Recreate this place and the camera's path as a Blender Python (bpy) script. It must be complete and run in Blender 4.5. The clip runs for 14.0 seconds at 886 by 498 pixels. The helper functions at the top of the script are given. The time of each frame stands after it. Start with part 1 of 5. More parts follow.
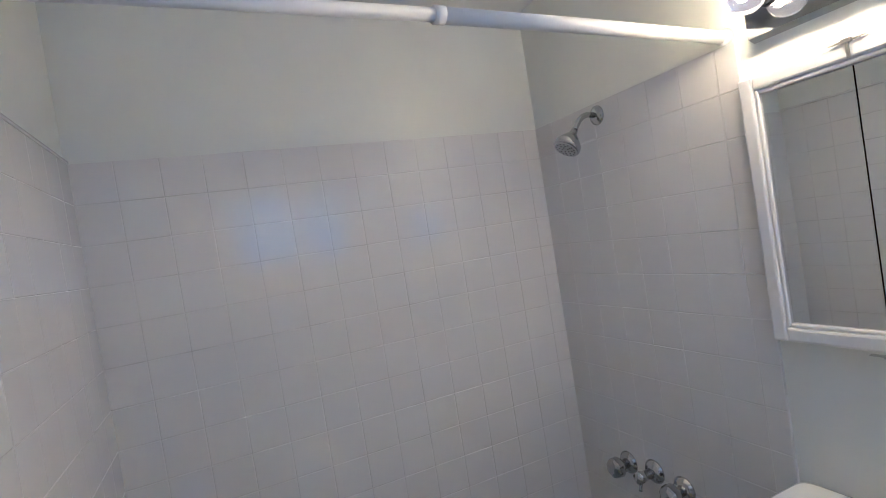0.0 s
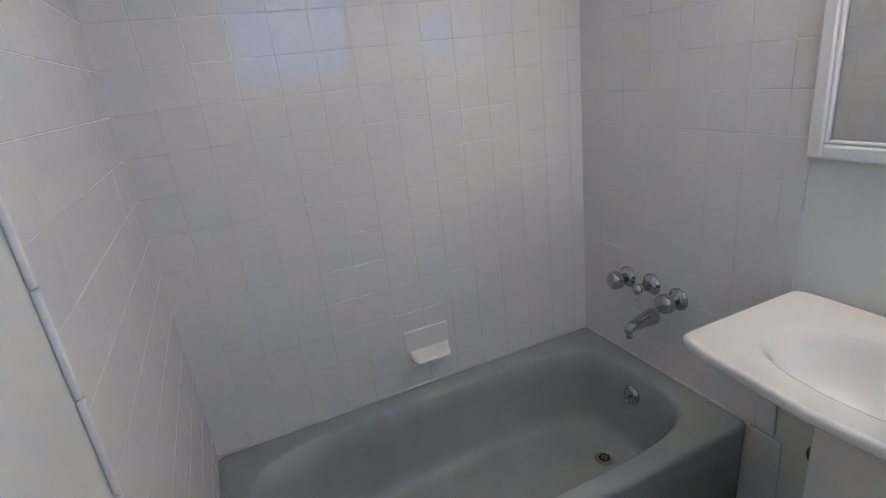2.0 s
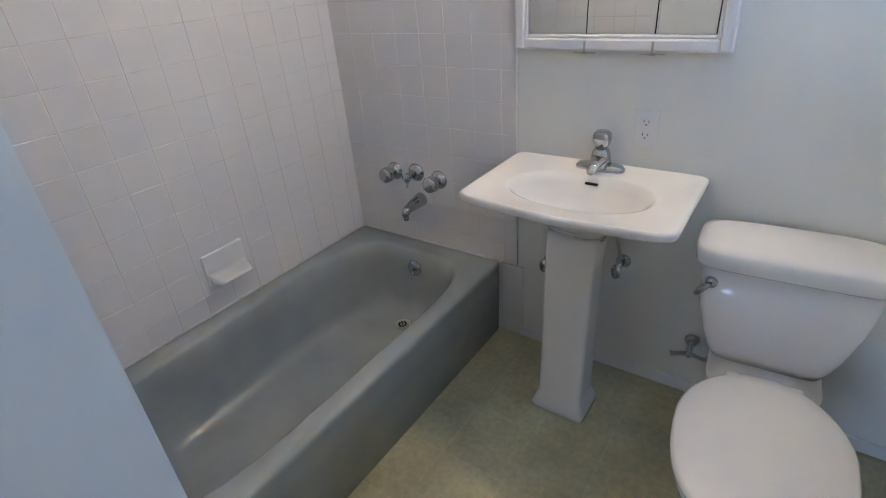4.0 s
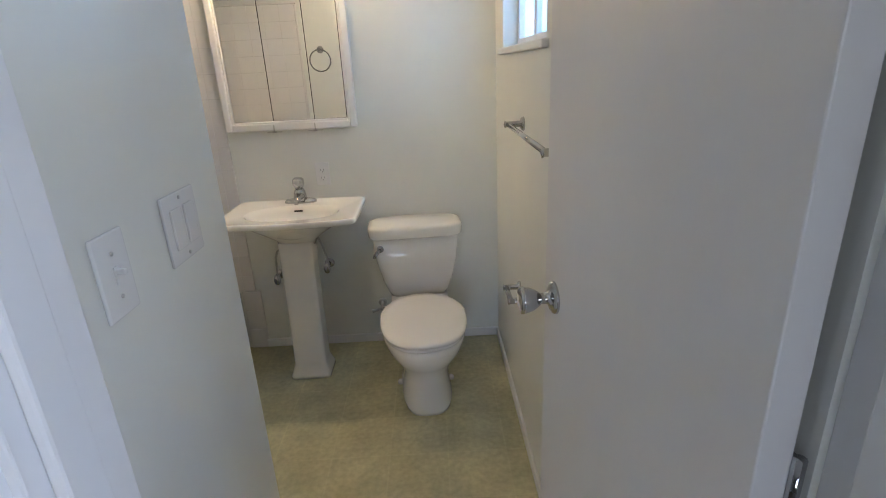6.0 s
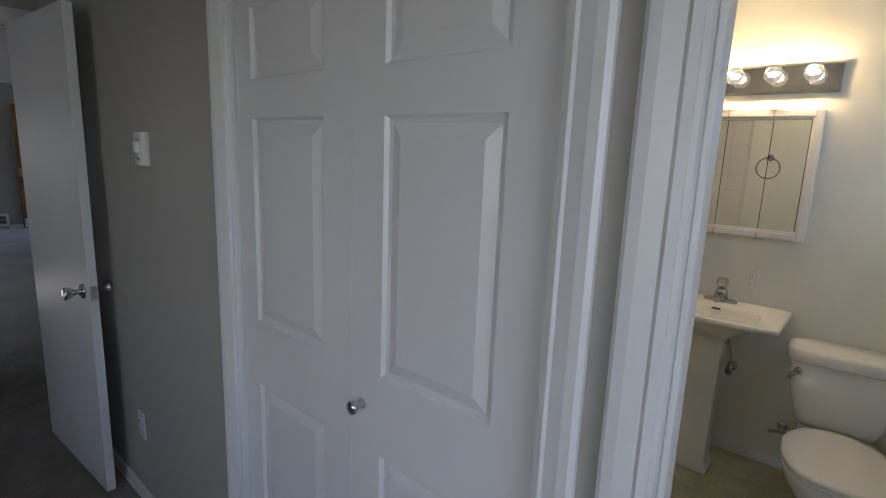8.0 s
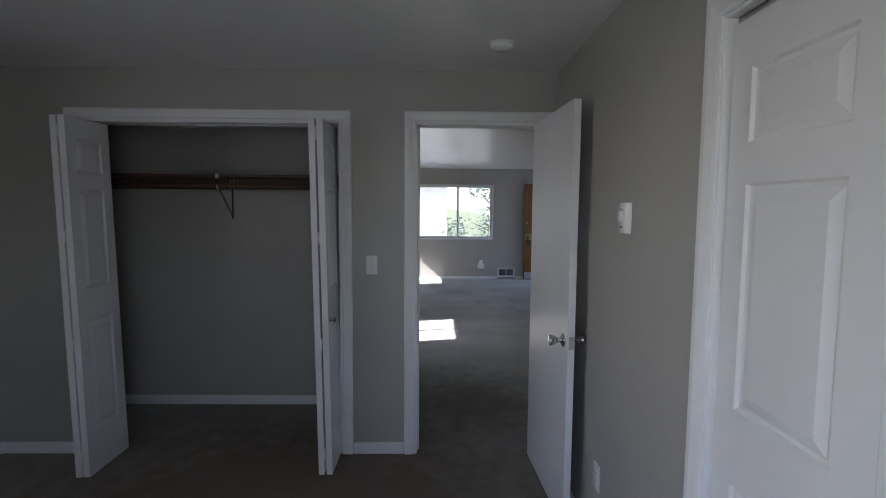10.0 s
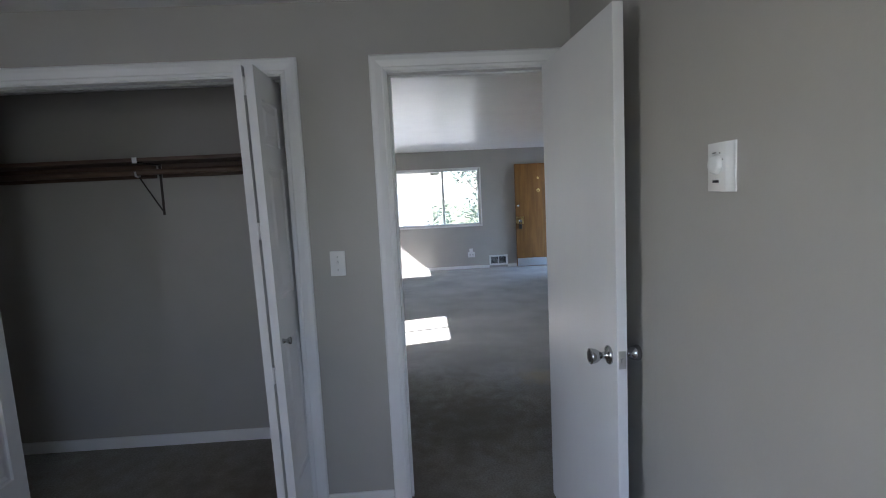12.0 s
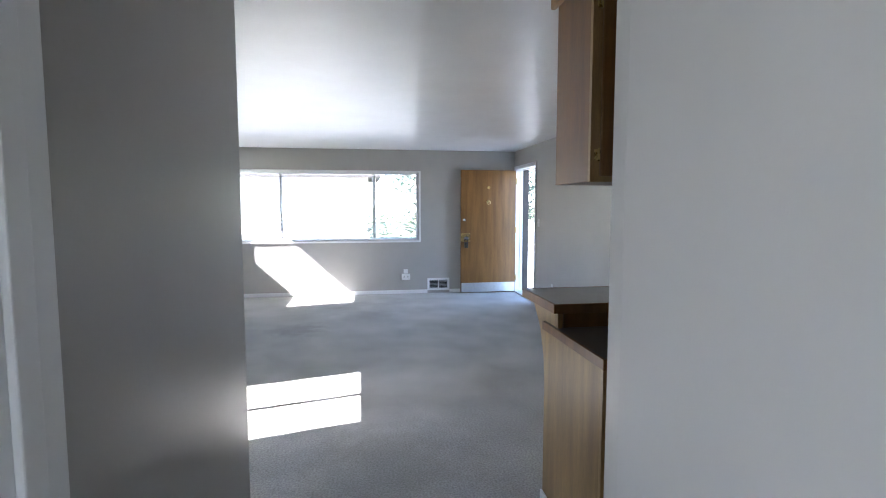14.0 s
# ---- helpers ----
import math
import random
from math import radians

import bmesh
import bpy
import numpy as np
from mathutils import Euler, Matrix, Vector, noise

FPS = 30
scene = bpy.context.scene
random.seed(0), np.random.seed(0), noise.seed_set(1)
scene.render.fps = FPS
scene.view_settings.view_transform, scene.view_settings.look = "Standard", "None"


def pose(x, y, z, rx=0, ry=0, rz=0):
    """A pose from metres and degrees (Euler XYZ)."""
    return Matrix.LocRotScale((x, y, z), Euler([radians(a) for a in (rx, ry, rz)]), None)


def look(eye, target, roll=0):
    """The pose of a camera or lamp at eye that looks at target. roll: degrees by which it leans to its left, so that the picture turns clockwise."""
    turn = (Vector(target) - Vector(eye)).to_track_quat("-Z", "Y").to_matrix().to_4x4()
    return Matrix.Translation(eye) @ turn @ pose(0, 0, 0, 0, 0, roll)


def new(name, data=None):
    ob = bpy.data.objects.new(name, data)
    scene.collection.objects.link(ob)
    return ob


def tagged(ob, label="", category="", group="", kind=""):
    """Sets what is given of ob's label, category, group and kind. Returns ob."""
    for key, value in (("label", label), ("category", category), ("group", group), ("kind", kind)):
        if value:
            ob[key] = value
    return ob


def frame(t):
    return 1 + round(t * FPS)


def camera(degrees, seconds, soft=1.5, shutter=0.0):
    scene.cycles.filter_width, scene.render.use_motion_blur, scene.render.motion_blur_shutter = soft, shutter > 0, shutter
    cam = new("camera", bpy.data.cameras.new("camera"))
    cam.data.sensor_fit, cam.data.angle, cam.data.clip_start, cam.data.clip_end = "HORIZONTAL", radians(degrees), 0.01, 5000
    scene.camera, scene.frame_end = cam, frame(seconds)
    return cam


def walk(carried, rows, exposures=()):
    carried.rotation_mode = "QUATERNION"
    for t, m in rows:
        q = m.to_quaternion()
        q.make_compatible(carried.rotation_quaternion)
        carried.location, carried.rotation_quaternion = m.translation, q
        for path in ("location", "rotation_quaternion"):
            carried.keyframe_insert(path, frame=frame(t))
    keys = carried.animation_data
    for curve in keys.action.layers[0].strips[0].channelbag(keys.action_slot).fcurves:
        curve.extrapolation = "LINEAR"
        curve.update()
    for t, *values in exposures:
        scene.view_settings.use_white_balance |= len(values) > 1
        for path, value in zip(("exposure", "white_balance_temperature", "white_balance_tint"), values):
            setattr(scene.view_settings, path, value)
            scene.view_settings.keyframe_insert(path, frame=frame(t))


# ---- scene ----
cam = camera(81.7, 14.0, soft=1.0)
PATH = [
    (0, (1.661, -1.200, 1.549), (-0.169, -0.395, 1.497), -9.1),
    (0.5, (1.640, -1.221, 1.504), (-0.202, -0.471, 1.300), -7.7),
    (1, (1.616, -1.275, 1.482), (-0.198, -0.526, 1.112), -7.7),
    (1.5, (1.604, -1.301, 1.492), (-0.177, -0.563, 0.961), -8.2),
    (2, (1.614, -1.299, 1.472), (-0.131, -0.579, 0.81), -6.7),
    (2.5, (1.614, -1.323, 1.463), (-0.055, -0.555, 0.675), -6.5),
    (3, (1.631, -1.395, 1.456), (0.07, -0.526, 0.556), -6.5),
    (3.5, (1.653, -1.502, 1.424), (0.301, -0.379, 0.468), -6.0),
    (4, (1.671, -1.597, 1.438), (0.622, -0.2, 0.464), -4.8),
    (4.2, (1.688, -1.652, 1.438), (0.748, -0.164, 0.485), -4.2),
    (6.3, (1.857, -2.646, 1.436), (1.915, -0.751, 0.8), -2.8),
    (6.5, (1.872, -2.691, 1.445), (1.843, -0.787, 0.833), -0.4),
    (7, (1.877, -2.845, 1.5), (1.469, -0.969, 0.939), 2.0),
    (7.5, (1.803, -2.939, 1.528), (0.944, -1.196, 1.054), 3.1),
    (8, (1.751, -2.977, 1.545), (0.47, -1.487, 1.169), 2.2),
    (8.5, (1.732, -2.972, 1.55), (0.084, -1.878, 1.255), 3.5),
    (9, (1.718, -2.982, 1.555), (-0.159, -2.333, 1.318), 3.3),
    (9.2, (1.713, -2.988, 1.558), (-0.214, -2.499, 1.343), 2.4),
    (11.3, (1.436, -3.06, 1.504), (-0.546, -3.269, 1.33), 0.3),
    (11.5, (1.301, -3.069, 1.493), (-0.685, -3.214, 1.304), -0.9),
    (12, (0.947, -3.002, 1.476), (-1.041, -2.924, 1.271), -2.8),
    (12.5, (0.54, -2.881, 1.483), (-1.443, -2.717, 1.281), -0.2),
    (13, (0.089, -2.868, 1.471), (-1.893, -2.679, 1.276), -0.3),
    (13.5, (-0.377, -2.808, 1.459), (-2.351, -2.55, 1.268), -1.0),
    (14, (-0.842, -2.726, 1.443), (-2.812, -2.419, 1.276), 0.0),
]
EXPOSURES = [(0, 1.92, 4850, 22), (4.2, 2.32, 5000, 23), (6.3, 2.2, 5850, 19), (7.5, 1.5, 6050, 18), (8.3, 1.75, 6000, 19), (9.2, 2.05, 6030, 19), (11.4, 2.65, 5900, 17), (12.5, 3.12, 5900, 16), (14.0, 3.55, 5850, 17)]
walk(cam, [(t, look(eye, target, roll)) for t, eye, target, roll in PATH], EXPOSURES)

# ---- light ----
world = bpy.data.worlds.new("sky")
scene.world = world
world.use_nodes = True
sky = world.node_tree.nodes.new("ShaderNodeTexSky")
sky.sky_type = "NISHITA"
sky.sun_disc = False
SUN_WAY = Vector((-0.25, 1.0, -0.93)).normalized()
sky.sun_elevation = math.asin(-SUN_WAY.z)
sky.sun_rotation = math.atan2(-SUN_WAY.x, -SUN_WAY.y)
world.node_tree.nodes["Background"].inputs["Strength"].default_value = 0.17
world.node_tree.links.new(sky.outputs["Color"], world.node_tree.nodes["Background"].inputs["Color"])
sun = new("sun", bpy.data.lights.new("sun", "SUN"))
sun.data.energy, sun.data.angle, sun.data.color = 5.0, radians(0.5), (1.0, 0.95, 0.88)
sun.matrix_basis = look((0, -20, 20), Vector((0, -20, 20)) + SUN_WAY)


def window_lamp(name, place, target, w, h, watts, color):
    data = bpy.data.lights.new(name, "AREA")
    data.shape, data.size, data.size_y, data.energy, data.color = "RECTANGLE", w, h, watts, color
    ob = new(name, data)
    ob.matrix_basis = look(place, target)
    return ob


window_lamp("bath_window_daylight", (2.28, -0.665, 1.77), (1.0, -0.665, 1.77), 0.74, 0.50, 0.42, (0.80, 0.90, 1.0))
# Fill lamps that brighten the bedroom, set in unseen windows added for them.
window_lamp("bedroom_fill_south", (1.4, -5.86, 1.45), (1.4, -3.0, 1.45), 1.2, 1.2, 2.0, (0.97, 0.965, 1.0))
window_lamp("bedroom_fill_east", (2.66, -2.97, 1.49), (0.0, -3.1, 1.3), 0.84, 1.12, 1.1, (0.95, 0.95, 1.0))


# ---- materials ----
def mat(name, color, rough=0.5, metal=0.0, spread=0.06, scale=3.0, grain=0.0, grain_scale=300.0, bump=0.0, bump_scale=200.0,
        spec=0.5, tint=None, stretch=None, coat=0.0):
    """A procedural surface: broad and fine variation of the colour, with a fine relief."""
    m = bpy.data.materials.new(name)
    m.use_nodes = True
    nt = m.node_tree
    n, l = nt.nodes, nt.links
    b = n["Principled BSDF"]
    b.inputs["Metallic"].default_value = metal
    b.inputs["Specular IOR Level"].default_value = spec
    b.inputs["Coat Weight"].default_value = coat
    geo = n.new("ShaderNodeNewGeometry")
    place = geo.outputs["Position"]
    if stretch:
        mp = n.new("ShaderNodeMapping")
        mp.inputs["Scale"].default_value = stretch
        l.new(place, mp.inputs["Vector"])
        place = mp.outputs["Vector"]
    big = n.new("ShaderNodeTexNoise")
    big.inputs["Scale"].default_value = scale
    big.inputs["Detail"].default_value = 5
    l.new(place, big.inputs["Vector"])
    ramp = n.new("ShaderNodeValToRGB")
    dark = tint or tuple(c * (1 - 2.2 * spread) for c in color)
    ramp.color_ramp.elements[0].position, ramp.color_ramp.elements[1].position = 0.32, 0.68
    ramp.color_ramp.elements[0].color = (*dark, 1)
    ramp.color_ramp.elements[1].color = (*[min(1, c * (1 + spread)) for c in color], 1)
    l.new(big.outputs["Fac"], ramp.inputs["Fac"])
    out = ramp.outputs["Color"]
    if grain:
        fine = n.new("ShaderNodeTexNoise")
        fine.inputs["Scale"].default_value = grain_scale
        fine.inputs["Detail"].default_value = 3
        l.new(place, fine.inputs["Vector"])
        mix = n.new("ShaderNodeMix")
        mix.data_type, mix.blend_type = "RGBA", "MULTIPLY"
        mix.inputs[0].default_value = 1.0
        fr = n.new("ShaderNodeMapRange")
        fr.inputs["From Min"].default_value, fr.inputs["From Max"].default_value = 0.3, 0.7
        fr.inputs["To Min"].default_value, fr.inputs["To Max"].default_value = 1 - grain, 1 + grain * 0.4
        l.new(fine.outputs["Fac"], fr.inputs["Value"])
        l.new(out, mix.inputs[6])
        l.new(fr.outputs["Result"], mix.inputs[7])
        out = mix.outputs[2]
    l.new(out, b.inputs["Base Color"])
    rr = n.new("ShaderNodeMapRange")
    rr.inputs["To Min"].default_value, rr.inputs["To Max"].default_value = max(0.0, rough * 0.85), min(1, rough * 1.15)
    l.new(big.outputs["Fac"], rr.inputs["Value"])
    l.new(rr.outputs["Result"], b.inputs["Roughness"])
    if bump:
        bn = n.new("ShaderNodeTexNoise")
        bn.inputs["Scale"].default_value = bump_scale
        bn.inputs["Detail"].default_value = 4
        l.new(place, bn.inputs["Vector"])
        bp = n.new("ShaderNodeBump")
        bp.inputs["Strength"].default_value = bump
        bp.inputs["Distance"].default_value = 0.004
        l.new(bn.outputs["Fac"], bp.inputs["Height"])
        l.new(bp.outputs["Normal"], b.inputs["Normal"])
    return m


M_BATH_PAINT = mat("bath_paint", (0.78, 0.79, 0.74), 0.32, spread=0.015, bump=0.10, bump_scale=60)
M_GREY_PAINT = mat("warm_grey_paint", (0.42, 0.405, 0.375), 0.42, spread=0.02, bump=0.12, bump_scale=70)
M_CEIL = mat("ceiling_paint", (0.76, 0.76, 0.75), 0.33, spread=0.02, bump=0.2, bump_scale=90)
M_TRIM = mat("white_gloss_trim", (0.80, 0.80, 0.80), 0.32, spread=0.015, bump=0.05, bump_scale=40)
M_DOOR = mat("white_door_paint", (0.77, 0.765, 0.77), 0.34, spread=0.02, bump=0.05, bump_scale=140, stretch=(1, 1, 0.3))
M_TILE = mat("glazed_white_tile", (0.775, 0.758, 0.738), 0.028, spread=0.02, scale=2.0, bump=0.03, bump_scale=14)
M_GROUT = mat("white_grout", (0.75, 0.735, 0.715), 0.7, spread=0.04, scale=7, bump=0.2, bump_scale=300, tint=(0.55, 0.535, 0.51))
M_TUB = mat("grey_enamel", (0.35, 0.385, 0.385), 0.11, spread=0.05, scale=6)
M_CERAMIC = mat("white_vitreous_china", (0.82, 0.81, 0.78), 0.10, spread=0.01, coat=0.3)
M_CHROME = mat("chrome", (0.50, 0.505, 0.51), 0.07, 1.0, spread=0.03, scale=30)
M_BRUSHED = mat("satin_metal", (0.55, 0.55, 0.53), 0.3, 1.0, spread=0.05, scale=60)
M_BRASS = mat("aged_brass", (0.62, 0.46, 0.2), 0.28, 1.0, spread=0.1, scale=60)
# Near-black that stands in for the shade inside holes and gaps.
M_DARK = mat("gap_shade_black", (0.02, 0.02, 0.02), 0.8)
M_BLACK = mat("black_plastic", (0.025, 0.025, 0.03), 0.4)
M_PLASTIC = mat("white_plastic", (0.82, 0.82, 0.81), 0.22, spread=0.01)
M_CARPET = mat("grey_carpet", (0.50, 0.497, 0.468), 0.95, spread=0.06, scale=2.1, grain=0.32, grain_scale=85, bump=1.0, bump_scale=160, spec=0.1, tint=(0.40, 0.396, 0.366))
M_WOOD = mat("varnished_plywood", (0.215, 0.102, 0.027), 0.36, spread=0.12, scale=1.6, grain=0.14, grain_scale=26, stretch=(9, 9, 0.8), tint=(0.15, 0.068, 0.018))
# Lit copy of M_WOOD: south window light is put into its paler colour.
M_WOOD_LIT = mat("lit_pale_plywood", (0.36, 0.225, 0.082), 0.4, spread=0.14, scale=1.8, grain=0.16, grain_scale=24, stretch=(9, 9, 0.8), tint=(0.24, 0.14, 0.05))
M_WOOD_EDGE = mat("pale_wood_edge", (0.40, 0.25, 0.10), 0.35, spread=0.12, scale=3, grain=0.2, grain_scale=60, stretch=(8, 8, 0.8))
M_SHELF = mat("dark_stained_shelf", (0.12, 0.075, 0.05), 0.5, spread=0.15, scale=4, stretch=(6, 1, 6))
M_DARK_TOP = mat("dark_brown_laminate", (0.07, 0.055, 0.042), 0.35, spread=0.1, scale=12, grain=0.2, grain_scale=180)
M_DARK_PAINT = mat("dark_brown_paint", (0.035, 0.025, 0.022), 0.5, spread=0.15, scale=8)
M_LAMINATE = mat("grey_laminate", (0.35, 0.33, 0.31), 0.3, spread=0.06, scale=12, grain=0.15, grain_scale=180)
M_ALU = mat("mill_aluminium", (0.62, 0.64, 0.66), 0.35, 1.0, spread=0.04, scale=20)
M_SLAT = mat("white_blind_slat", (0.80, 0.81, 0.82), 0.45, spread=0.02)
M_CONCRETE = mat("pale_concrete", (0.55, 0.53, 0.49), 0.85, spread=0.10, scale=0.8, grain=0.2, grain_scale=40)
M_GRASS = mat("dry_lawn", (0.16, 0.17, 0.07), 0.9, spread=0.25, scale=0.6, grain=0.4, grain_scale=30)
M_STUCCO = mat("cream_stucco", (0.62, 0.58, 0.50), 0.85, spread=0.05, scale=0.7, bump=0.3, bump_scale=60)
M_ROOF = mat("brown_shingle", (0.10, 0.085, 0.075), 0.9, spread=0.2, scale=3)
M_LEAF = mat("green_foliage", (0.035, 0.068, 0.045), 0.55, spread=0.4, scale=2.5)
M_BARK = mat("dark_bark", (0.07, 0.05, 0.035), 0.9, spread=0.3, scale=6, bump=0.6, bump_scale=30)
M_CAR = mat("silver_green_car_paint", (0.45, 0.55, 0.53), 0.2, 0.3, spread=0.02, coat=0.6)
M_TYRE = mat("black_rubber", (0.02, 0.02, 0.02), 0.8)


def vinyl():
    """Tan sheet vinyl with a faint printed grid of square tiles."""
    m = mat("tan_sheet_vinyl", (0.585, 0.555, 0.345), 0.36, spread=0.10, scale=5, grain=0.16, grain_scale=45, bump=0.05, bump_scale=80)
    nt = m.node_tree
    n, l = nt.nodes, nt.links
    b = n["Principled BSDF"]
    src = b.inputs["Base Color"].links[0].from_socket
    brick = n.new("ShaderNodeTexBrick")
    brick.offset = 0.0
    brick.inputs["Scale"].default_value = 1.0
    brick.inputs["Brick Width"].default_value = 0.229
    brick.inputs["Row Height"].default_value = 0.229
    brick.inputs["Mortar Size"].default_value = 0.004
    brick.inputs["Mortar Smooth"].default_value = 0.5
    for k, v in (("Color1", (0.93, 0.93, 0.92, 1)), ("Color2", (1, 1, 1, 1)), ("Mortar", (1.04, 1.04, 1.04, 1))):
        brick.inputs[k].default_value = v
    geo = n.new("ShaderNodeNewGeometry")
    l.new(geo.outputs["Position"], brick.inputs["Vector"])
    mix = n.new("ShaderNodeMix")
    mix.data_type, mix.blend_type = "RGBA", "MULTIPLY"
    mix.inputs[0].default_value = 1.0
    l.new(src, mix.inputs[6])
    l.new(brick.outputs["Color"], mix.inputs[7])
    l.new(mix.outputs[2], b.inputs["Base Color"])
    return m


def glass(name, color=(1, 1, 1), rough=0.0):
    m = bpy.data.materials.new(name)
    m.use_nodes = True
    b = m.node_tree.nodes["Principled BSDF"]
    b.inputs["Base Color"].default_value = (*color, 1)
    b.inputs["Roughness"].default_value = rough
    b.inputs["IOR"].default_value = 1.45
    b.inputs["Transmission Weight"].default_value = 1.0
    return m


def pane_glass(name, tint):
    """Thin window glass: clear, with a mirror gloss that grows towards grazing angles."""
    m = bpy.data.materials.new(name)
    m.use_nodes = True
    n, l = m.node_tree.nodes, m.node_tree.links
    n.remove(n["Principled BSDF"])
    clear, gloss, mix, fres = n.new("ShaderNodeBsdfTransparent"), n.new("ShaderNodeBsdfGlossy"), n.new("ShaderNodeMixShader"), n.new("ShaderNodeFresnel")
    clear.inputs["Color"].default_value = (*tint, 1)
    gloss.inputs["Roughness"].default_value = 0.0
    fres.inputs["IOR"].default_value = 1.45
    l.new(fres.outputs["Fac"], mix.inputs[0])
    l.new(clear.outputs["BSDF"], mix.inputs[1])
    l.new(gloss.outputs["BSDF"], mix.inputs[2])
    l.new(mix.outputs["Shader"], n["Material Output"].inputs["Surface"])
    return m


def frosted(name, color):
    """Obscure glass that scatters the daylight behind it."""
    m = bpy.data.materials.new(name)
    m.use_nodes = True
    n, l = m.node_tree.nodes, m.node_tree.links
    n.remove(n["Principled BSDF"])
    soft, gloss, mix = n.new("ShaderNodeBsdfTranslucent"), n.new("ShaderNodeBsdfGlossy"), n.new("ShaderNodeMixShader")
    soft.inputs["Color"].default_value = (*color, 1)
    gloss.inputs["Roughness"].default_value = 0.15
    mix.inputs[0].default_value = 0.05
    l.new(soft.outputs["BSDF"], mix.inputs[1])
    l.new(gloss.outputs["BSDF"], mix.inputs[2])
    l.new(mix.outputs["Shader"], n["Material Output"].inputs["Surface"])
    return m


def glow(name, color, strength):
    m = bpy.data.materials.new(name)
    m.use_nodes = True
    b = m.node_tree.nodes["Principled BSDF"]
    b.inputs["Emission Color"].default_value = (*color, 1)
    b.inputs["Emission Strength"].default_value = strength
    return m


def stain_and_dim(m, spots):
    """Ragged-edged colour spots in a floor covering: wear, soil and painted dimness."""
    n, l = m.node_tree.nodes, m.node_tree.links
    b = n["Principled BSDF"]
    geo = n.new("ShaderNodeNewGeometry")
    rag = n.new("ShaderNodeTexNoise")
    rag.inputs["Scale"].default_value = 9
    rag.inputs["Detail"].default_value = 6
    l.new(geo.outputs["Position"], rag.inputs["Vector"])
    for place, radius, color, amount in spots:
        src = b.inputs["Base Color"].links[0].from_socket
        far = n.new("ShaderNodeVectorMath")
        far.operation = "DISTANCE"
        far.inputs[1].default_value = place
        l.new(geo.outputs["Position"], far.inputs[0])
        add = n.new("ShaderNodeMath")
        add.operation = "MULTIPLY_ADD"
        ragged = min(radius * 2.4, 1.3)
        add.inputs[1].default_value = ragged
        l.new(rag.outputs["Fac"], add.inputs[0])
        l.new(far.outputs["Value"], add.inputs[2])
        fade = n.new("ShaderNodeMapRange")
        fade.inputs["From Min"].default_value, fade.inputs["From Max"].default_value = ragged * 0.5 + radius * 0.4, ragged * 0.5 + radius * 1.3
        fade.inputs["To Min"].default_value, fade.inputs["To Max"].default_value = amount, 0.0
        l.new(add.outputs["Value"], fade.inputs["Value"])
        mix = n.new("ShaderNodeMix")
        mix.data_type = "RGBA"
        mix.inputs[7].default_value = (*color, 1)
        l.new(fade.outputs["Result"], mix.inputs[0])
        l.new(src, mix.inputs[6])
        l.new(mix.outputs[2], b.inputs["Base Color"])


# The last, largest spot is brown soil with the bedroom's weak light painted in.
stain_and_dim(M_CARPET, [((-3.0, -2.12, 0), 0.16, (0.52, 0.47, 0.34), 0.7), ((-2.3, -2.75, 0), 0.45, (0.27, 0.25, 0.20), 0.5), ((-8.4, -3.2, 0), 0.4, (0.25, 0.25, 0.23), 0.4),
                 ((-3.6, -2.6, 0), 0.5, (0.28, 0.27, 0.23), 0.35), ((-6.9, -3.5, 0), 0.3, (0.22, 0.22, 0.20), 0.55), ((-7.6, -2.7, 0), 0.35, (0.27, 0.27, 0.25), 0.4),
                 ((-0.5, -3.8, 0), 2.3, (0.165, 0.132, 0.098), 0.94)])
M_VINYL = vinyl()
M_GLASS = pane_glass("window_glass", (0.97, 0.985, 0.98))
M_FROST = frosted("obscure_glass", (0.64, 0.80, 0.92))
M_BULB = glass("clear_bulb_glass", (1, 0.98, 0.95), 0.02)
M_BULB.node_tree.nodes["Principled BSDF"].inputs["Emission Color"].default_value = (1.0, 0.86, 0.68, 1)
M_BULB.node_tree.nodes["Principled BSDF"].inputs["Emission Strength"].default_value = 0.05
M_FILAMENT = glow("filament", (1.0, 0.71, 0.33), 205)
M_MIRROR = mat("mirror", (0.86, 0.88, 0.86), 0.015, 1.0, spread=0.0)


# ---- mesh helpers ----
def box(bm, x0, y0, z0, x1, y1, z1, bevel=0.0, m=0, seg=2):
    vs = [bm.verts.new((x, y, z)) for z in (z0, z1) for y in (y0, y1) for x in (x0, x1)]
    quads = ((0, 2, 3, 1), (4, 5, 7, 6), (0, 1, 5, 4), (2, 6, 7, 3), (0, 4, 6, 2), (1, 3, 7, 5))
    fs = [bm.faces.new([vs[i] for i in q]) for q in quads]
    for f in fs:
        f.material_index = m
    if bevel:
        es = {e for f in fs for e in f.edges}
        r = bmesh.ops.bevel(bm, geom=list(es), offset=bevel, segments=seg, affect="EDGES", profile=0.5)
        for f in r["faces"]:
            f.material_index = m
    return fs


def boxes(*args, bevel=0.0):
    bm = bmesh.new()
    for a in args:
        box(bm, *a, bevel=bevel)
    return bm


def loft(rings, cap0=True, cap1=True, bm=None, m=0):
    """Skin closed rings of equal count."""
    bm = bm or bmesh.new()
    vv = [[bm.verts.new(p) for p in ring] for ring in rings]
    n = len(rings[0])
    fs = []
    for a, b in zip(vv, vv[1:]):
        for i in range(n):
            fs.append(bm.faces.new((a[i], a[(i + 1) % n], b[(i + 1) % n], b[i])))
    if cap0:
        fs.append(bm.faces.new(vv[0][::-1]))
    if cap1:
        fs.append(bm.faces.new(vv[-1]))
    for f in fs:
        f.smooth, f.material_index = True, m
    return bm


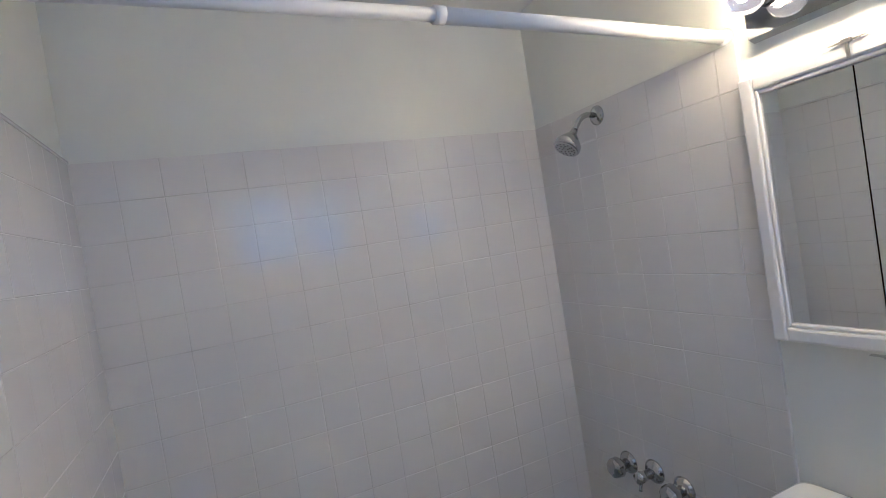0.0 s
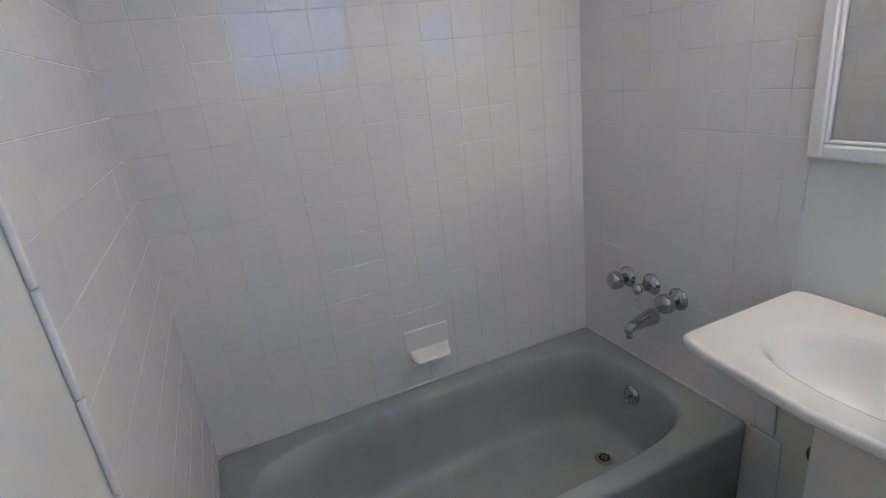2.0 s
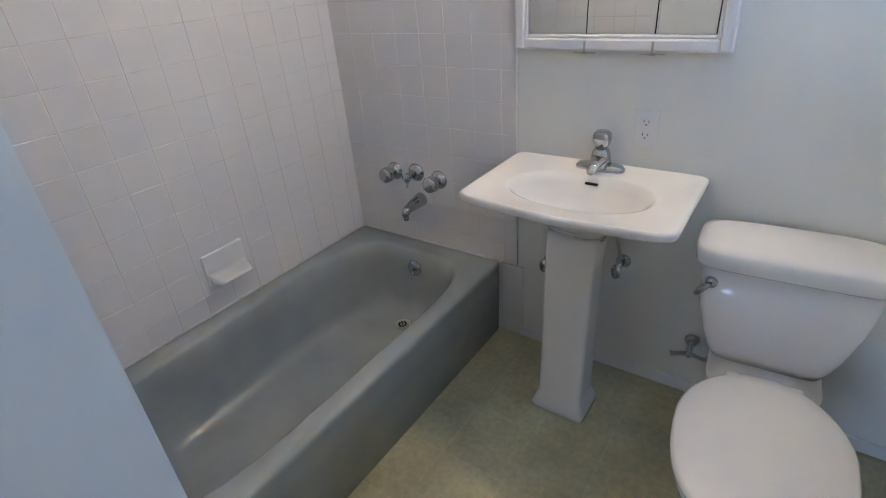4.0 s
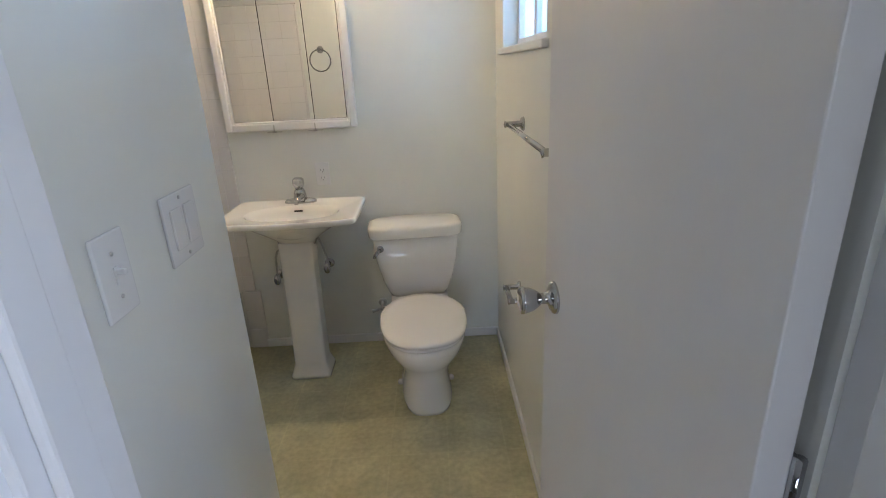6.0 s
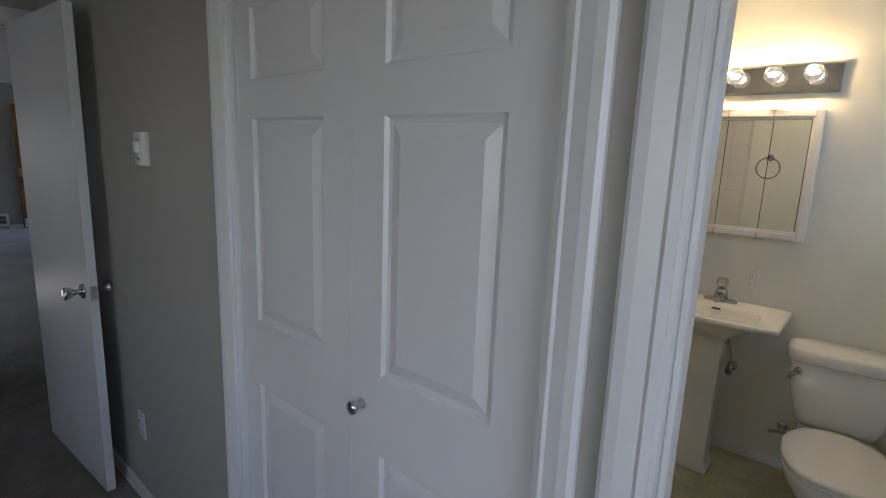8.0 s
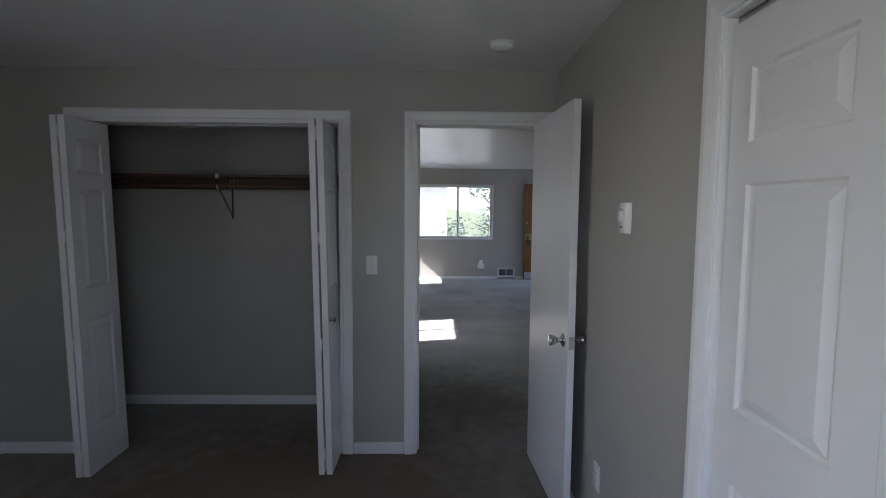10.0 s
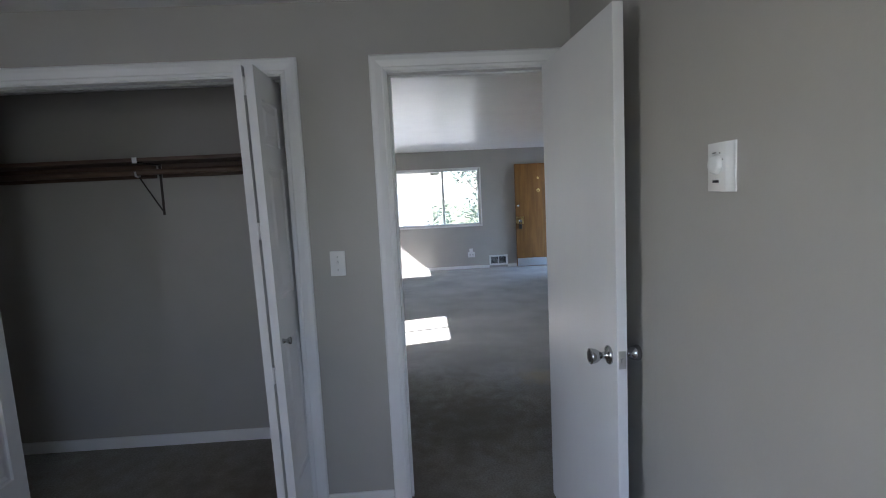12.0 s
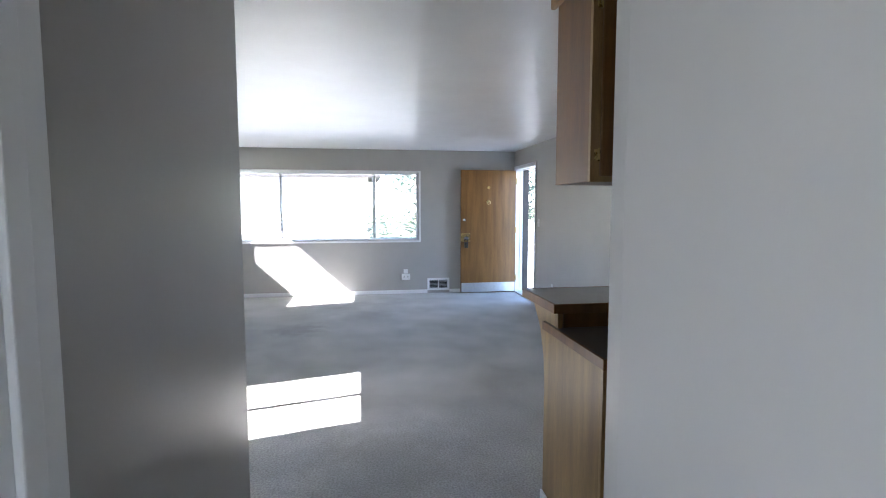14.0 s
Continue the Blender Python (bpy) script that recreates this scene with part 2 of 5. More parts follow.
def ring(cx, cy, z, a, b, n=2.0, count=48, front=None):
    """A superellipse ring in a level plane; front: another half depth towards -y."""
    out = []
    for i in range(count):
        t = 2 * math.pi * i / count
        c, s = math.cos(t), math.sin(t)
        bb = front if (front is not None and s < 0) else b
        out.append((cx + a * math.copysign(abs(c) ** (2 / n), c), cy + bb * math.copysign(abs(s) ** (2 / n), s), z))
    return out


def lathe(profile, seg=24, axis="z", at=(0, 0, 0), bm=None, m=0):
    """Turn (radius, height) pairs about an axis through a place."""
    rings = []
    for r, h in profile:
        row = []
        for i in range(seg):
            t = 2 * math.pi * i / seg
            u, v = max(r, 1e-5) * math.cos(t), max(r, 1e-5) * math.sin(t)
            p = {"z": (u, v, h), "y": (u, h, v), "x": (h, u, v)}[axis]
            row.append(tuple(p[k] + at[k] for k in range(3)))
        rings.append(row)
    return loft(rings, bm=bm, m=m)


def tube(path, r, seg=12, bm=None, m=0):
    """A round tube along a path; r: one radius or one a point."""
    pts = [Vector(p) for p in path]
    rings = []
    side = None
    for i, p in enumerate(pts):
        d = (pts[min(i + 1, len(pts) - 1)] - pts[max(i - 1, 0)]).normalized()
        if side is None:
            side = d.orthogonal().normalized()
        side = (side - d * side.dot(d)).normalized()
        up = d.cross(side)
        rr = r[i] if isinstance(r, (list, tuple)) else r
        rings.append([tuple(p + rr * (math.cos(2 * math.pi * k / seg) * side + math.sin(2 * math.pi * k / seg) * up)) for k in range(seg)])
    return loft(rings, bm=bm, m=m)


def mesh(name, bm, materials, smooth=False):
    bmesh.ops.recalc_face_normals(bm, faces=bm.faces)
    me = bpy.data.meshes.new(name)
    bm.to_mesh(me)
    bm.free()
    for m in materials if isinstance(materials, (list, tuple)) else [materials]:
        me.materials.append(m)
    if smooth:
        me.shade_smooth()
    return me


def part(name, bm, material, parent, label=""):
    ob = new(name, mesh(name, bm, material))
    ob.parent = parent
    return tagged(ob, label)


def thing(name, place, label, category, group="", turn=0.0):
    ob = new(name)
    ob.empty_display_size = 0.05
    ob.matrix_basis = pose(*place, 0, 0, turn)
    return tagged(ob, label, category, group)


def solid(name, bm, material, label, category, group="", place=(0, 0, 0)):
    """A thing of one mesh."""
    ob = new(name, mesh(name, bm, material))
    ob.location = place
    return tagged(ob, label, category, group)


def structure(name, bm, material, label, category=""):
    return tagged(new(name, mesh(name, bm, material)), label, category or name.split("_")[0], "", "structure")


def wall(name, axis, a0, a1, u0, u1, holes=(), front=M_GREY_PAINT, back=M_GREY_PAINT, label="", z0=0.0, z1=2.35):
    """A wall of thickness a0..a1 along an axis, from u0 to u1, with holes (u0, u1, z0, z1); front: the material of its high side."""
    us = sorted({u0, u1, *[h[0] for h in holes], *[h[1] for h in holes]})
    zs = sorted({z0, z1, *[max(z0, h[2]) for h in holes], *[h[3] for h in holes]})
    bm = bmesh.new()
    at = lambda a, u, z: (a, u, z) if axis == "x" else (u, a, z)  # noqa: E731
    full = lambda i, j: 0 <= i < len(us) - 1 and 0 <= j < len(zs) - 1 and not any(  # noqa: E731
        h[0] < us[i + 1] - 1e-6 and h[1] > us[i] + 1e-6 and h[2] < zs[j + 1] - 1e-6 and h[3] > zs[j] + 1e-6 for h in holes)
    quad = lambda *p: bm.faces.new([bm.verts.new(at(*q)) for q in p])  # noqa: E731
    for i in range(len(us) - 1):
        for j in range(len(zs) - 1):
            if not full(i, j):
                continue
            s, e, lo, hi = us[i], us[i + 1], zs[j], zs[j + 1]
            for a in (a0, a1):
                quad((a, s, lo), (a, e, lo), (a, e, hi), (a, s, hi))
            if not full(i - 1, j):
                quad((a0, s, lo), (a1, s, lo), (a1, s, hi), (a0, s, hi))
            if not full(i + 1, j):
                quad((a0, e, lo), (a1, e, lo), (a1, e, hi), (a0, e, hi))
            if not full(i, j - 1):
                quad((a0, s, lo), (a1, s, lo), (a1, e, lo), (a0, e, lo))
            if not full(i, j + 1):
                quad((a0, s, hi), (a1, s, hi), (a1, e, hi), (a0, e, hi))
    bmesh.ops.remove_doubles(bm, verts=bm.verts, dist=1e-5)
    k = 0 if axis == "x" else 1
    bmesh.ops.recalc_face_normals(bm, faces=bm.faces)
    for f in bm.faces:
        f.material_index = 0 if f.normal[k] > 0.5 else 1
    return structure(name, bm, [front, back], label or "painted plaster wall", "wall")


# ---- structure ----
H = 2.35
WN = -2.29      # bedroom face of the wall between bedroom and bathroom
WW = -1.42      # bedroom face of the west wall
LW, LN, LS = -9.24, -0.20, -4.98   # living room faces
BE = 2.15       # bathroom east face

structure("floor_bathroom", boxes((-0.02, -2.20, -0.08, 2.18, 0.05, 0.0)), M_VINYL, "tan sheet vinyl bathroom floor", "floor")
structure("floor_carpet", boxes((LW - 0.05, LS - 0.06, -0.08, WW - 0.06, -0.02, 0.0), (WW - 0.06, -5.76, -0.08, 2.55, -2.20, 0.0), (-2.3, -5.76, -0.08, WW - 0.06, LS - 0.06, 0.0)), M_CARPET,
          "worn grey cut-pile carpet, soiled brown and painted dim in the bedroom", "floor")
structure("ceiling_bathroom", boxes((-0.12, -2.20, H, 2.27, 0.12, H + 0.1)), M_CEIL, "white painted bathroom ceiling", "ceiling")
structure("ceiling_bedroom", boxes((-2.34, -5.82, H, 2.62, -2.20, H + 0.1)), M_CEIL, "white painted bedroom ceiling", "ceiling")
structure("ceiling_living", boxes((LW - 0.12, LS - 0.12, H, -2.34, 0.0, H + 0.1), (-2.34, -2.20, H, WW - 0.06, 0.0, H + 0.1)), M_CEIL,
          "white satin living room ceiling", "ceiling")

# Unseen roof, its eaves stretched to keep sun off the east and bedroom windows.
structure("roof", boxes((LW - 0.12, LS - 0.12, H + 0.10, -2.34, 0.2, H + 0.22), (-2.34, -7.7, H + 0.10, 3.3, 0.2, H + 0.22)), M_ROOF, "unseen low shingled roof with a deep eave added to block the sun", "roof")
BW = (-1.08, -0.25, 1.49, 2.05)      # bathroom window hole
BD = (1.545, 2.178, 0.0, 2.06)       # bathroom doorway hole
LD = (0.37, 1.393, 0.0, 2.04)       # linen closet hole
WD = (-3.14, -2.335, 0.0, 2.055)     # bedroom doorway hole
CD = (-5.15, -3.575, 0.0, 2.058)     # bedroom closet hole
LWIN = (-4.80, -1.82, 0.88, 1.985)   # living room west window hole
FD = (-9.16, -8.16, 0.0, 2.06)      # front doorway hole
W_WEST = wall("wall_bathroom_west", "x", -0.12, 0.0, -1.64, 0.12, front=M_BATH_PAINT, back=M_STUCCO, label="pale painted wall over white tub tile")
W_NORTH = wall("wall_bathroom_north", "y", 0.0, 0.12, 0.0, 2.27, front=M_STUCCO, back=M_BATH_PAINT, label="pale painted bathroom wall")
wall("wall_bathroom_east", "x", BE, BE + 0.12, -2.20, 0.0, [BW], front=M_STUCCO, back=M_BATH_PAINT, label="pale painted bathroom wall with a high window")
W_PART = wall("wall_tub_south", "y", -1.64, -1.53, 0.0, 1.40, front=M_BATH_PAINT, back=M_BATH_PAINT, label="pale painted partition at the tub's foot")
wall("wall_entry_west", "x", 1.30, 1.40, -2.20, -1.64, front=M_BATH_PAINT, back=M_BATH_PAINT, label="pale painted wall with switches")
wall("wall_bedroom_north", "y", WN, -2.20, WW, 2.62, [BD, LD], front=M_BATH_PAINT, label="warm grey painted bedroom wall")
wall("wall_bedroom_west", "x", WW - 0.15, WW, -5.82, LN, [WD, CD], label="warm grey painted wall with doorway and closet")
# The holes in the next two walls are unseen, added for the fill lamps.
wall("wall_bedroom_south", "y", -5.82, -5.70, WW, 2.62, [(0.75, 2.05, 0.8, 2.1)], label="warm grey painted bedroom wall")
wall("wall_bedroom_east", "x", 2.50, 2.62, -5.70, WN, [(-3.42, -2.52, 0.9, 2.08)], label="warm grey painted bedroom wall")
wall("wall_closet_back", "x", -2.34, -2.22, -5.82, -3.37, label="dim grey closet wall")
wall("wall_closet_south", "y", -5.82, -5.68, -2.22, WW - 0.15, label="dim grey closet wall")
wall("wall_passage", "y", -3.37, -3.26, -3.23, WW - 0.15, label="warm grey passage wall")
wall("wall_living_east", "x", -3.23, -3.11, LS, -3.37, label="warm grey living room wall")
wall("wall_living_west", "x", LW - 0.12, LW, LS - 0.12, LN + 0.12, [LWIN], front=M_GREY_PAINT, back=M_STUCCO, label="warm grey wall with a wide window")
SA, SB = (-4.73, -3.62, 1.10, 2.17), (-9.12, -8.03, 1.07, 2.06)
wall("wall_living_south", "y", LS - 0.12, LS, LW, -3.11, [SA, SB], front=M_GREY_PAINT, back=M_STUCCO, label="warm grey wall with two windows")
wall("wall_living_north", "y", LN, LN + 0.12, LW, WW, [FD], front=M_STUCCO, back=M_GREY_PAINT, label="warm grey wall with the front doorway")


def casing(name, axis, face, way, u0, u1, top, width=0.07, label="white moulded door casing"):
    """Casing round a doorway on a wall face; way: +1 or -1, the side that it stands on."""
    bm = bmesh.new()
    sect = ((0.0, 0.0), (0.0, 0.010), (0.012, 0.014), (0.018, 0.011), (0.045, 0.017), (width - 0.008, 0.017), (width, 0.010), (width, 0.0))
    rows = []
    for o, d in sect:
        pl = [(u0 - o, 0.0), (u0 - o, top + o), (u1 + o, top + o), (u1 + o, 0.0)]
        a = face + way * d
        rows.append([bm.verts.new((a, u, z) if axis == "x" else (u, a, z)) for u, z in pl])
    for r, s in zip(rows, rows[1:] + rows[:1]):
        for i in range(3):
            bm.faces.new((r[i], r[i + 1], s[i + 1], s[i]))
    bm.faces.new([r[0] for r in rows])
    bm.faces.new([r[3] for r in rows][::-1])
    structure(name, bm, M_TRIM, label, "trim")


def jamb(name, axis, a0, a1, u0, u1, top, t=0.02, stop=None):
    """Jamb boards lining a hole; stop: where the door stop stands, from and to."""
    whole = tagged(new(name), "white painted door jamb", "trim", "", "structure")
    put = lambda c, b, e: (c, b[0], b[1], e, b[2], b[3]) if axis == "x" else (b[0], c, b[1], b[2], e, b[3])  # noqa: E731
    for kind, b in (("jamb_side", (u0, 0.0, u0 + t, top)), ("jamb_side", (u1 - t, 0.0, u1, top)), ("jamb_head", (u0 + t, top - t, u1 - t, top))):
        part(kind, boxes(put(a0, b, a1), bevel=0.002), M_TRIM, whole)
    if stop:
        for b in ((u0 + t, 0.0, u0 + t + 0.011, top - t), (u1 - t - 0.011, 0.0, u1 - t, top - t), (u0 + t + 0.011, top - t - 0.011, u1 - t - 0.011, top - t)):
            part("door_stop", boxes(put(stop[0], b, stop[1]), bevel=0.003), M_TRIM, whole)



jamb("door_jamb_bath", "y", WN - 0.002, -2.198, BD[0], BD[1], BD[3], stop=(-2.275, -2.238))
casing("door_casing_bath", "y", WN, -1, BD[0] + 0.012, BD[1] - 0.012, BD[3] - 0.012)
jamb("door_jamb_linen", "y", WN - 0.002, -2.18, LD[0], LD[1], LD[3])
casing("door_casing_linen", "y", WN, -1, LD[0] + 0.012, LD[1] - 0.012, LD[3] - 0.012)
jamb("door_jamb_bedroom", "x", WW - 0.152, WW + 0.002, WD[0], WD[1], WD[3], stop=(WW - 0.09, WW - 0.045))
casing("door_casing_bedroom", "x", WW, 1, WD[0] + 0.012, WD[1] - 0.012, WD[3] - 0.012, width=0.072)
casing("door_casing_passage", "x", WW - 0.15, -1, WD[0] + 0.012, WD[1] - 0.012, WD[3] - 0.012, width=0.06)
jamb("door_jamb_closet", "x", WW - 0.152, WW + 0.002, CD[0], CD[1], CD[3])
casing("door_casing_closet", "x", WW, 1, CD[0] + 0.012, CD[1] - 0.012, CD[3] - 0.012)
jamb("door_jamb_front", "y", LN - 0.002, LN + 0.122, FD[0], FD[1], FD[3], stop=(LN + 0.07, LN + 0.11))
casing("door_casing_front", "y", LN, -1, FD[0] + 0.012, FD[1] - 0.012, FD[3] - 0.012, width=0.05)


def baseboard(name, axis, face, way, u0, u1, h=0.075):
    d = 0.012
    lo, hi = (face, face + d * way) if way > 0 else (face + d * way, face)
    b = (lo, u0, 0.001, hi, u1, h) if axis == "x" else (u0, lo, 0.001, u1, hi, h)
    bm = bmesh.new()
    box(bm, *b, bevel=0.004)
    structure(name, bm, M_TRIM, "white painted baseboard", "trim")


baseboard("baseboard_thermostat", "y", WN, -1, WW, LD[0] - 0.06)
baseboard("baseboard_between_doors", "x", WW, 1, CD[1] + 0.06, WD[0] - 0.062)
baseboard("baseboard_bedroom_west", "x", WW, 1, -5.70, CD[0] - 0.06)
baseboard("baseboard_bedroom_south", "y", -5.70, 1, WW + 0.012, 2.5)
baseboard("baseboard_closet", "x", -2.22, 1, -5.68, -3.37)
baseboard("baseboard_passage", "y", -3.26, 1, -3.23, WW - 0.17)
baseboard("baseboard_living_west_a", "x", LW, 1, LS, -1.68, 0.06)
baseboard("baseboard_living_west_b", "x", LW, 1, -1.31, LN, 0.06)
baseboard("baseboard_living_north", "y", LN, -1, FD[1] + 0.05, -1.7, 0.06)
baseboard("baseboard_living_south", "y", LS, 1, LW + 0.012, -3.23, 0.06)
baseboard("baseboard_bath_north", "y", 0.0, -1, 0.86, BE, 0.05)
baseboard("baseboard_bath_east", "x", BE, -1, -2.15, -0.012, 0.05)


# ---- windows ----
def slider_window(name, axis, a0, a1, hole, bars, material, label, glazing=M_GLASS):
    """Metal frame with upright bars and panes."""
    u0, u1, z0, z1 = hole
    top = thing(name, (0, 0, 0), label, "window")
    top["kind"] = "structure"
    put = lambda a, s, z, b, e, w: (a, s, z, b, e, w) if axis == "x" else (s, a, z, e, b, w)  # noqa: E731
    bm = bmesh.new()
    f = 0.035
    for s, e, lo, hi in ((u0, u0 + f, z0, z1), (u1 - f, u1, z0, z1), (u0 + f, u1 - f, z0, z0 + f), (u0 + f, u1 - f, z1 - f, z1)):
        box(bm, *put(a0, s, lo, a1, e, hi), bevel=0.003)
    part("window_frame", bm, material, top)
    edges = [u0 + f, *bars, u1 - f]
    for b in bars:
        bm = bmesh.new()
        box(bm, *put(a0 + 0.004, b - 0.022, z0 + f, a1 - 0.004, b + 0.022, z1 - f), bevel=0.003)
        part("mullion", bm, material, top)
    mid = (a0 + a1) / 2
    for s, e in zip(edges, edges[1:]):
        bm = bmesh.new()
        box(bm, *put(mid - 0.002, s + 0.005, z0 + f - 0.004, mid + 0.002, e - 0.005, z1 - f + 0.004))
        pane = part("pane", bm, glazing, top)
        pane.visible_shadow = False
    return top


slider_window("window_living", "x", LW - 0.10, LW - 0.05, LWIN, (-4.01, -2.545), M_ALU, "wide three-light aluminium sliding window")
casing_bm = bmesh.new()
for b in ((LW - 0.02, LWIN[0] - 0.03, LWIN[2] - 0.03, LW + 0.014, LWIN[1] + 0.03, LWIN[2]), (LW - 0.002, LWIN[0] - 0.03, LWIN[3], LW + 0.012, LWIN[1] + 0.03, LWIN[3] + 0.03),
          (LW - 0.002, LWIN[0] - 0.03, LWIN[2], LW + 0.012, LWIN[0], LWIN[3]), (LW - 0.002, LWIN[1], LWIN[2], LW + 0.012, LWIN[1] + 0.03, LWIN[3])):
    box(casing_bm, *b, bevel=0.003)
structure("trim_living_window", casing_bm, M_TRIM, "thin white window surround", "trim")
slider_window("window_south_near", "y", LS - 0.09, LS - 0.05, SA, (-4.16,), M_ALU, "two-light aluminium sliding window")
slider_window("window_south_far", "y", LS - 0.09, LS - 0.05, SB, (-8.57,), M_ALU, "two-light aluminium sliding window")
slider_window("window_bath", "x", BE + 0.06, BE + 0.11, BW, (-0.60,), M_TRIM, "small high white-framed bathroom window with obscure glass", M_FROST)
sill_bm = bmesh.new()
box(sill_bm, BE - 0.02, BW[0] - 0.03, BW[2] - 0.022, BE + 0.06, BW[1] + 0.03, BW[2] + 0.003, bevel=0.006)
structure("sill_bath_window", sill_bm, M_TRIM, "white painted window sill", "sill")
# Unseen windows, added around the bedroom fill lamps.
slider_window("added_window_bedroom_side", "x", 2.55, 2.60, (-3.42, -2.52, 0.9, 2.08), (-2.97,), M_ALU, "unseen narrow aluminium window added to light the bedroom")
slider_window("added_window_bedroom", "y", -5.80, -5.75, (0.75, 2.05, 0.8, 2.1), (1.4,), M_ALU, "unseen wide aluminium window added to light the bedroom")


# ---- bathroom ----
def bathtub():
    top = thing("bathtub", (0, 0, 0), "grey-green enamelled alcove bathtub with a low apron", "bathtub")
    R, C = 0.346, (0.386, -0.765)
    W2, L2 = 0.384, 0.763
    N = 96
    well = (0.388, -0.77)
    rows = [ring(*C, 0.0, W2 - 0.012, L2, 60, N), ring(*C, R - 0.03, W2 - 0.004, L2, 60, N), ring(*C, R - 0.012, W2, L2, 50, N), ring(*C, R - 0.003, W2 - 0.004, L2 - 0.002, 40, N),
            ring(*C, R, W2 - 0.014, L2 - 0.006, 30, N)]
    a, b0, b1 = 0.304, 0.680, 0.665
    rows += [ring(well[0], well[1], R - 0.001, a + 0.012, b0 + 0.012, 5.0, N, b1 + 0.012), ring(well[0], well[1], R - 0.006, a + 0.003, b0 + 0.004, 4.8, N, b1 + 0.003),
             ring(well[0], well[1], R - 0.02, a - 0.006, b0 - 0.004, 4.6, N, b1 - 0.012)]
    for k, (z, i, j, g) in enumerate(((0.27, 0.014, 0.016, 0.05), (0.17, 0.026, 0.030, 0.10), (0.10, 0.037, 0.044, 0.135), (0.065, 0.050, 0.060, 0.16), (0.050, 0.068, 0.080, 0.185), (0.043, 0.095, 0.115, 0.23), (0.040, 0.20, 0.35, 0.45))):
        rows.append(ring(well[0], well[1], z, a - i, b0 - j, 4.4, N, b1 - g))
    part("shell", loft(rows), M_TUB, top)
    over = part("overflow_plate", lathe([(0.0, 0.0), (0.036, 0.0), (0.036, 0.004), (0.030, 0.010), (0.010, 0.013), (0.0, 0.013)], 28, "y", (0, 0, 0)), M_CHROME, top)
    over.matrix_basis = pose(0.39, -0.110, 0.262, 8, 0, 180)
    lever = bmesh.new()
    tube([(0, 0.012, 0), (-0.012, 0.03, -0.006), (-0.02, 0.04, -0.012)], [0.005, 0.004, 0.005], 10, lever)
    part("trip_lever", lever, M_CHROME, over)
    d = lathe([(0.0, 0.0), (0.034, 0.0), (0.036, 0.003), (0.030, 0.006), (0.027, 0.003), (0.0, 0.003)], 28)
    dr = part("drain", d, M_BRUSHED, top)
    dr.location = (0.40, -0.25, 0.044)
    g = bmesh.new()
    for i in range(8):
        t = i * math.pi / 4
        lathe([(0.0, 0.0), (0.0058, 0.0), (0.0058, 0.0012), (0.0, 0.0012)], 8, "z", (0.016 * math.cos(t), 0.016 * math.sin(t), 0.0031), g)
    lathe([(0.0, 0.0), (0.005, 0.0), (0.005, 0.0012), (0.0, 0.0012)], 8, "z", (0, 0, 0.0031), g)
    part("strainer_hole", g, M_DARK, dr, "dark discs drawn for the shaded strainer holes")
    caulk = bmesh.new()
    box(caulk, 0.0, -1.525, R - 0.002, 0.012, -0.0, R + 0.008, bevel=0.003)
    box(caulk, 0.012, -0.012, R - 0.002, 0.75, -0.0, R + 0.008, bevel=0.003)
    structure("caulk_tub", caulk, M_GROUT, "grimy white caulk along the tub", "trim")


bathtub()


def valve(x, z, kind):
    top = thing("shower_valve", (x, 0, z), "chrome wall valve with a knurled handle" if kind != "mid" else "chrome diverter valve with a small lever", "valve", "tub valves")
    y0 = -0.008
    part("escutcheon", lathe([(0.0, y0), (0.040, y0), (0.040, y0 - 0.004), (0.030, y0 - 0.014), (0.018, y0 - 0.022), (0.0, y0 - 0.022)], 28, "y"), M_CHROME, top)
    if kind == "mid":
        b = lathe([(0.0, -0.025), (0.017, -0.025), (0.016, -0.06), (0.019, -0.065), (0.018, -0.085), (0.0, -0.088)], 20, "y")
        tube([(0, -0.072, -0.012), (0.0, -0.078, -0.036), (0.0, -0.08, -0.042)], [0.006, 0.005, 0.006], 10, b)
        part("handle", b, M_CHROME, top)
    else:
        rows = []
        for y, r in ((-0.022, 0.016), (-0.045, 0.017), (-0.05, 0.030), (-0.058, 0.035), (-0.075, 0.034), (-0.085, 0.029), (-0.09, 0.014)):
            rows.append([(r * (1 - 0.10 * (k % 4 == 0)) * math.cos(2 * math.pi * k / 24), y, r * (1 - 0.10 * (k % 4 == 0)) * math.sin(2 * math.pi * k / 24)) for k in range(24)])
        part("handle", loft(rows), M_CHROME, top)


valve(0.255, 0.665, "l")
valve(0.372, 0.675, "mid")
valve(0.487, 0.66, "r")


def tub_spout():
    rows = []
    for y, z, a, b in ((-0.008, 0.0, 0.031, 0.031), (-0.02, 0.0, 0.031, 0.031), (-0.07, -0.004, 0.025, 0.024), (-0.105, -0.009, 0.020, 0.019), (-0.122, -0.015, 0.018, 0.021), (-0.132, -0.019, 0.015, 0.019), (-0.137, -0.021, 0.009, 0.012)):
        rows.append([(a * math.cos(2 * math.pi * k / 20), y, z + b * math.sin(2 * math.pi * k / 20)) for k in range(20)])
    bm = loft(rows)
    lathe([(0.0, -0.03), (0.012, -0.03), (0.012, -0.05), (0.0, -0.05)], 14, "z", (0, -0.122, 0.0), bm)
    solid("tub_spout", bm, M_CHROME, "short chrome tub filler spout on tile", "spout", place=(0.385, 0, 0.555))


tub_spout()


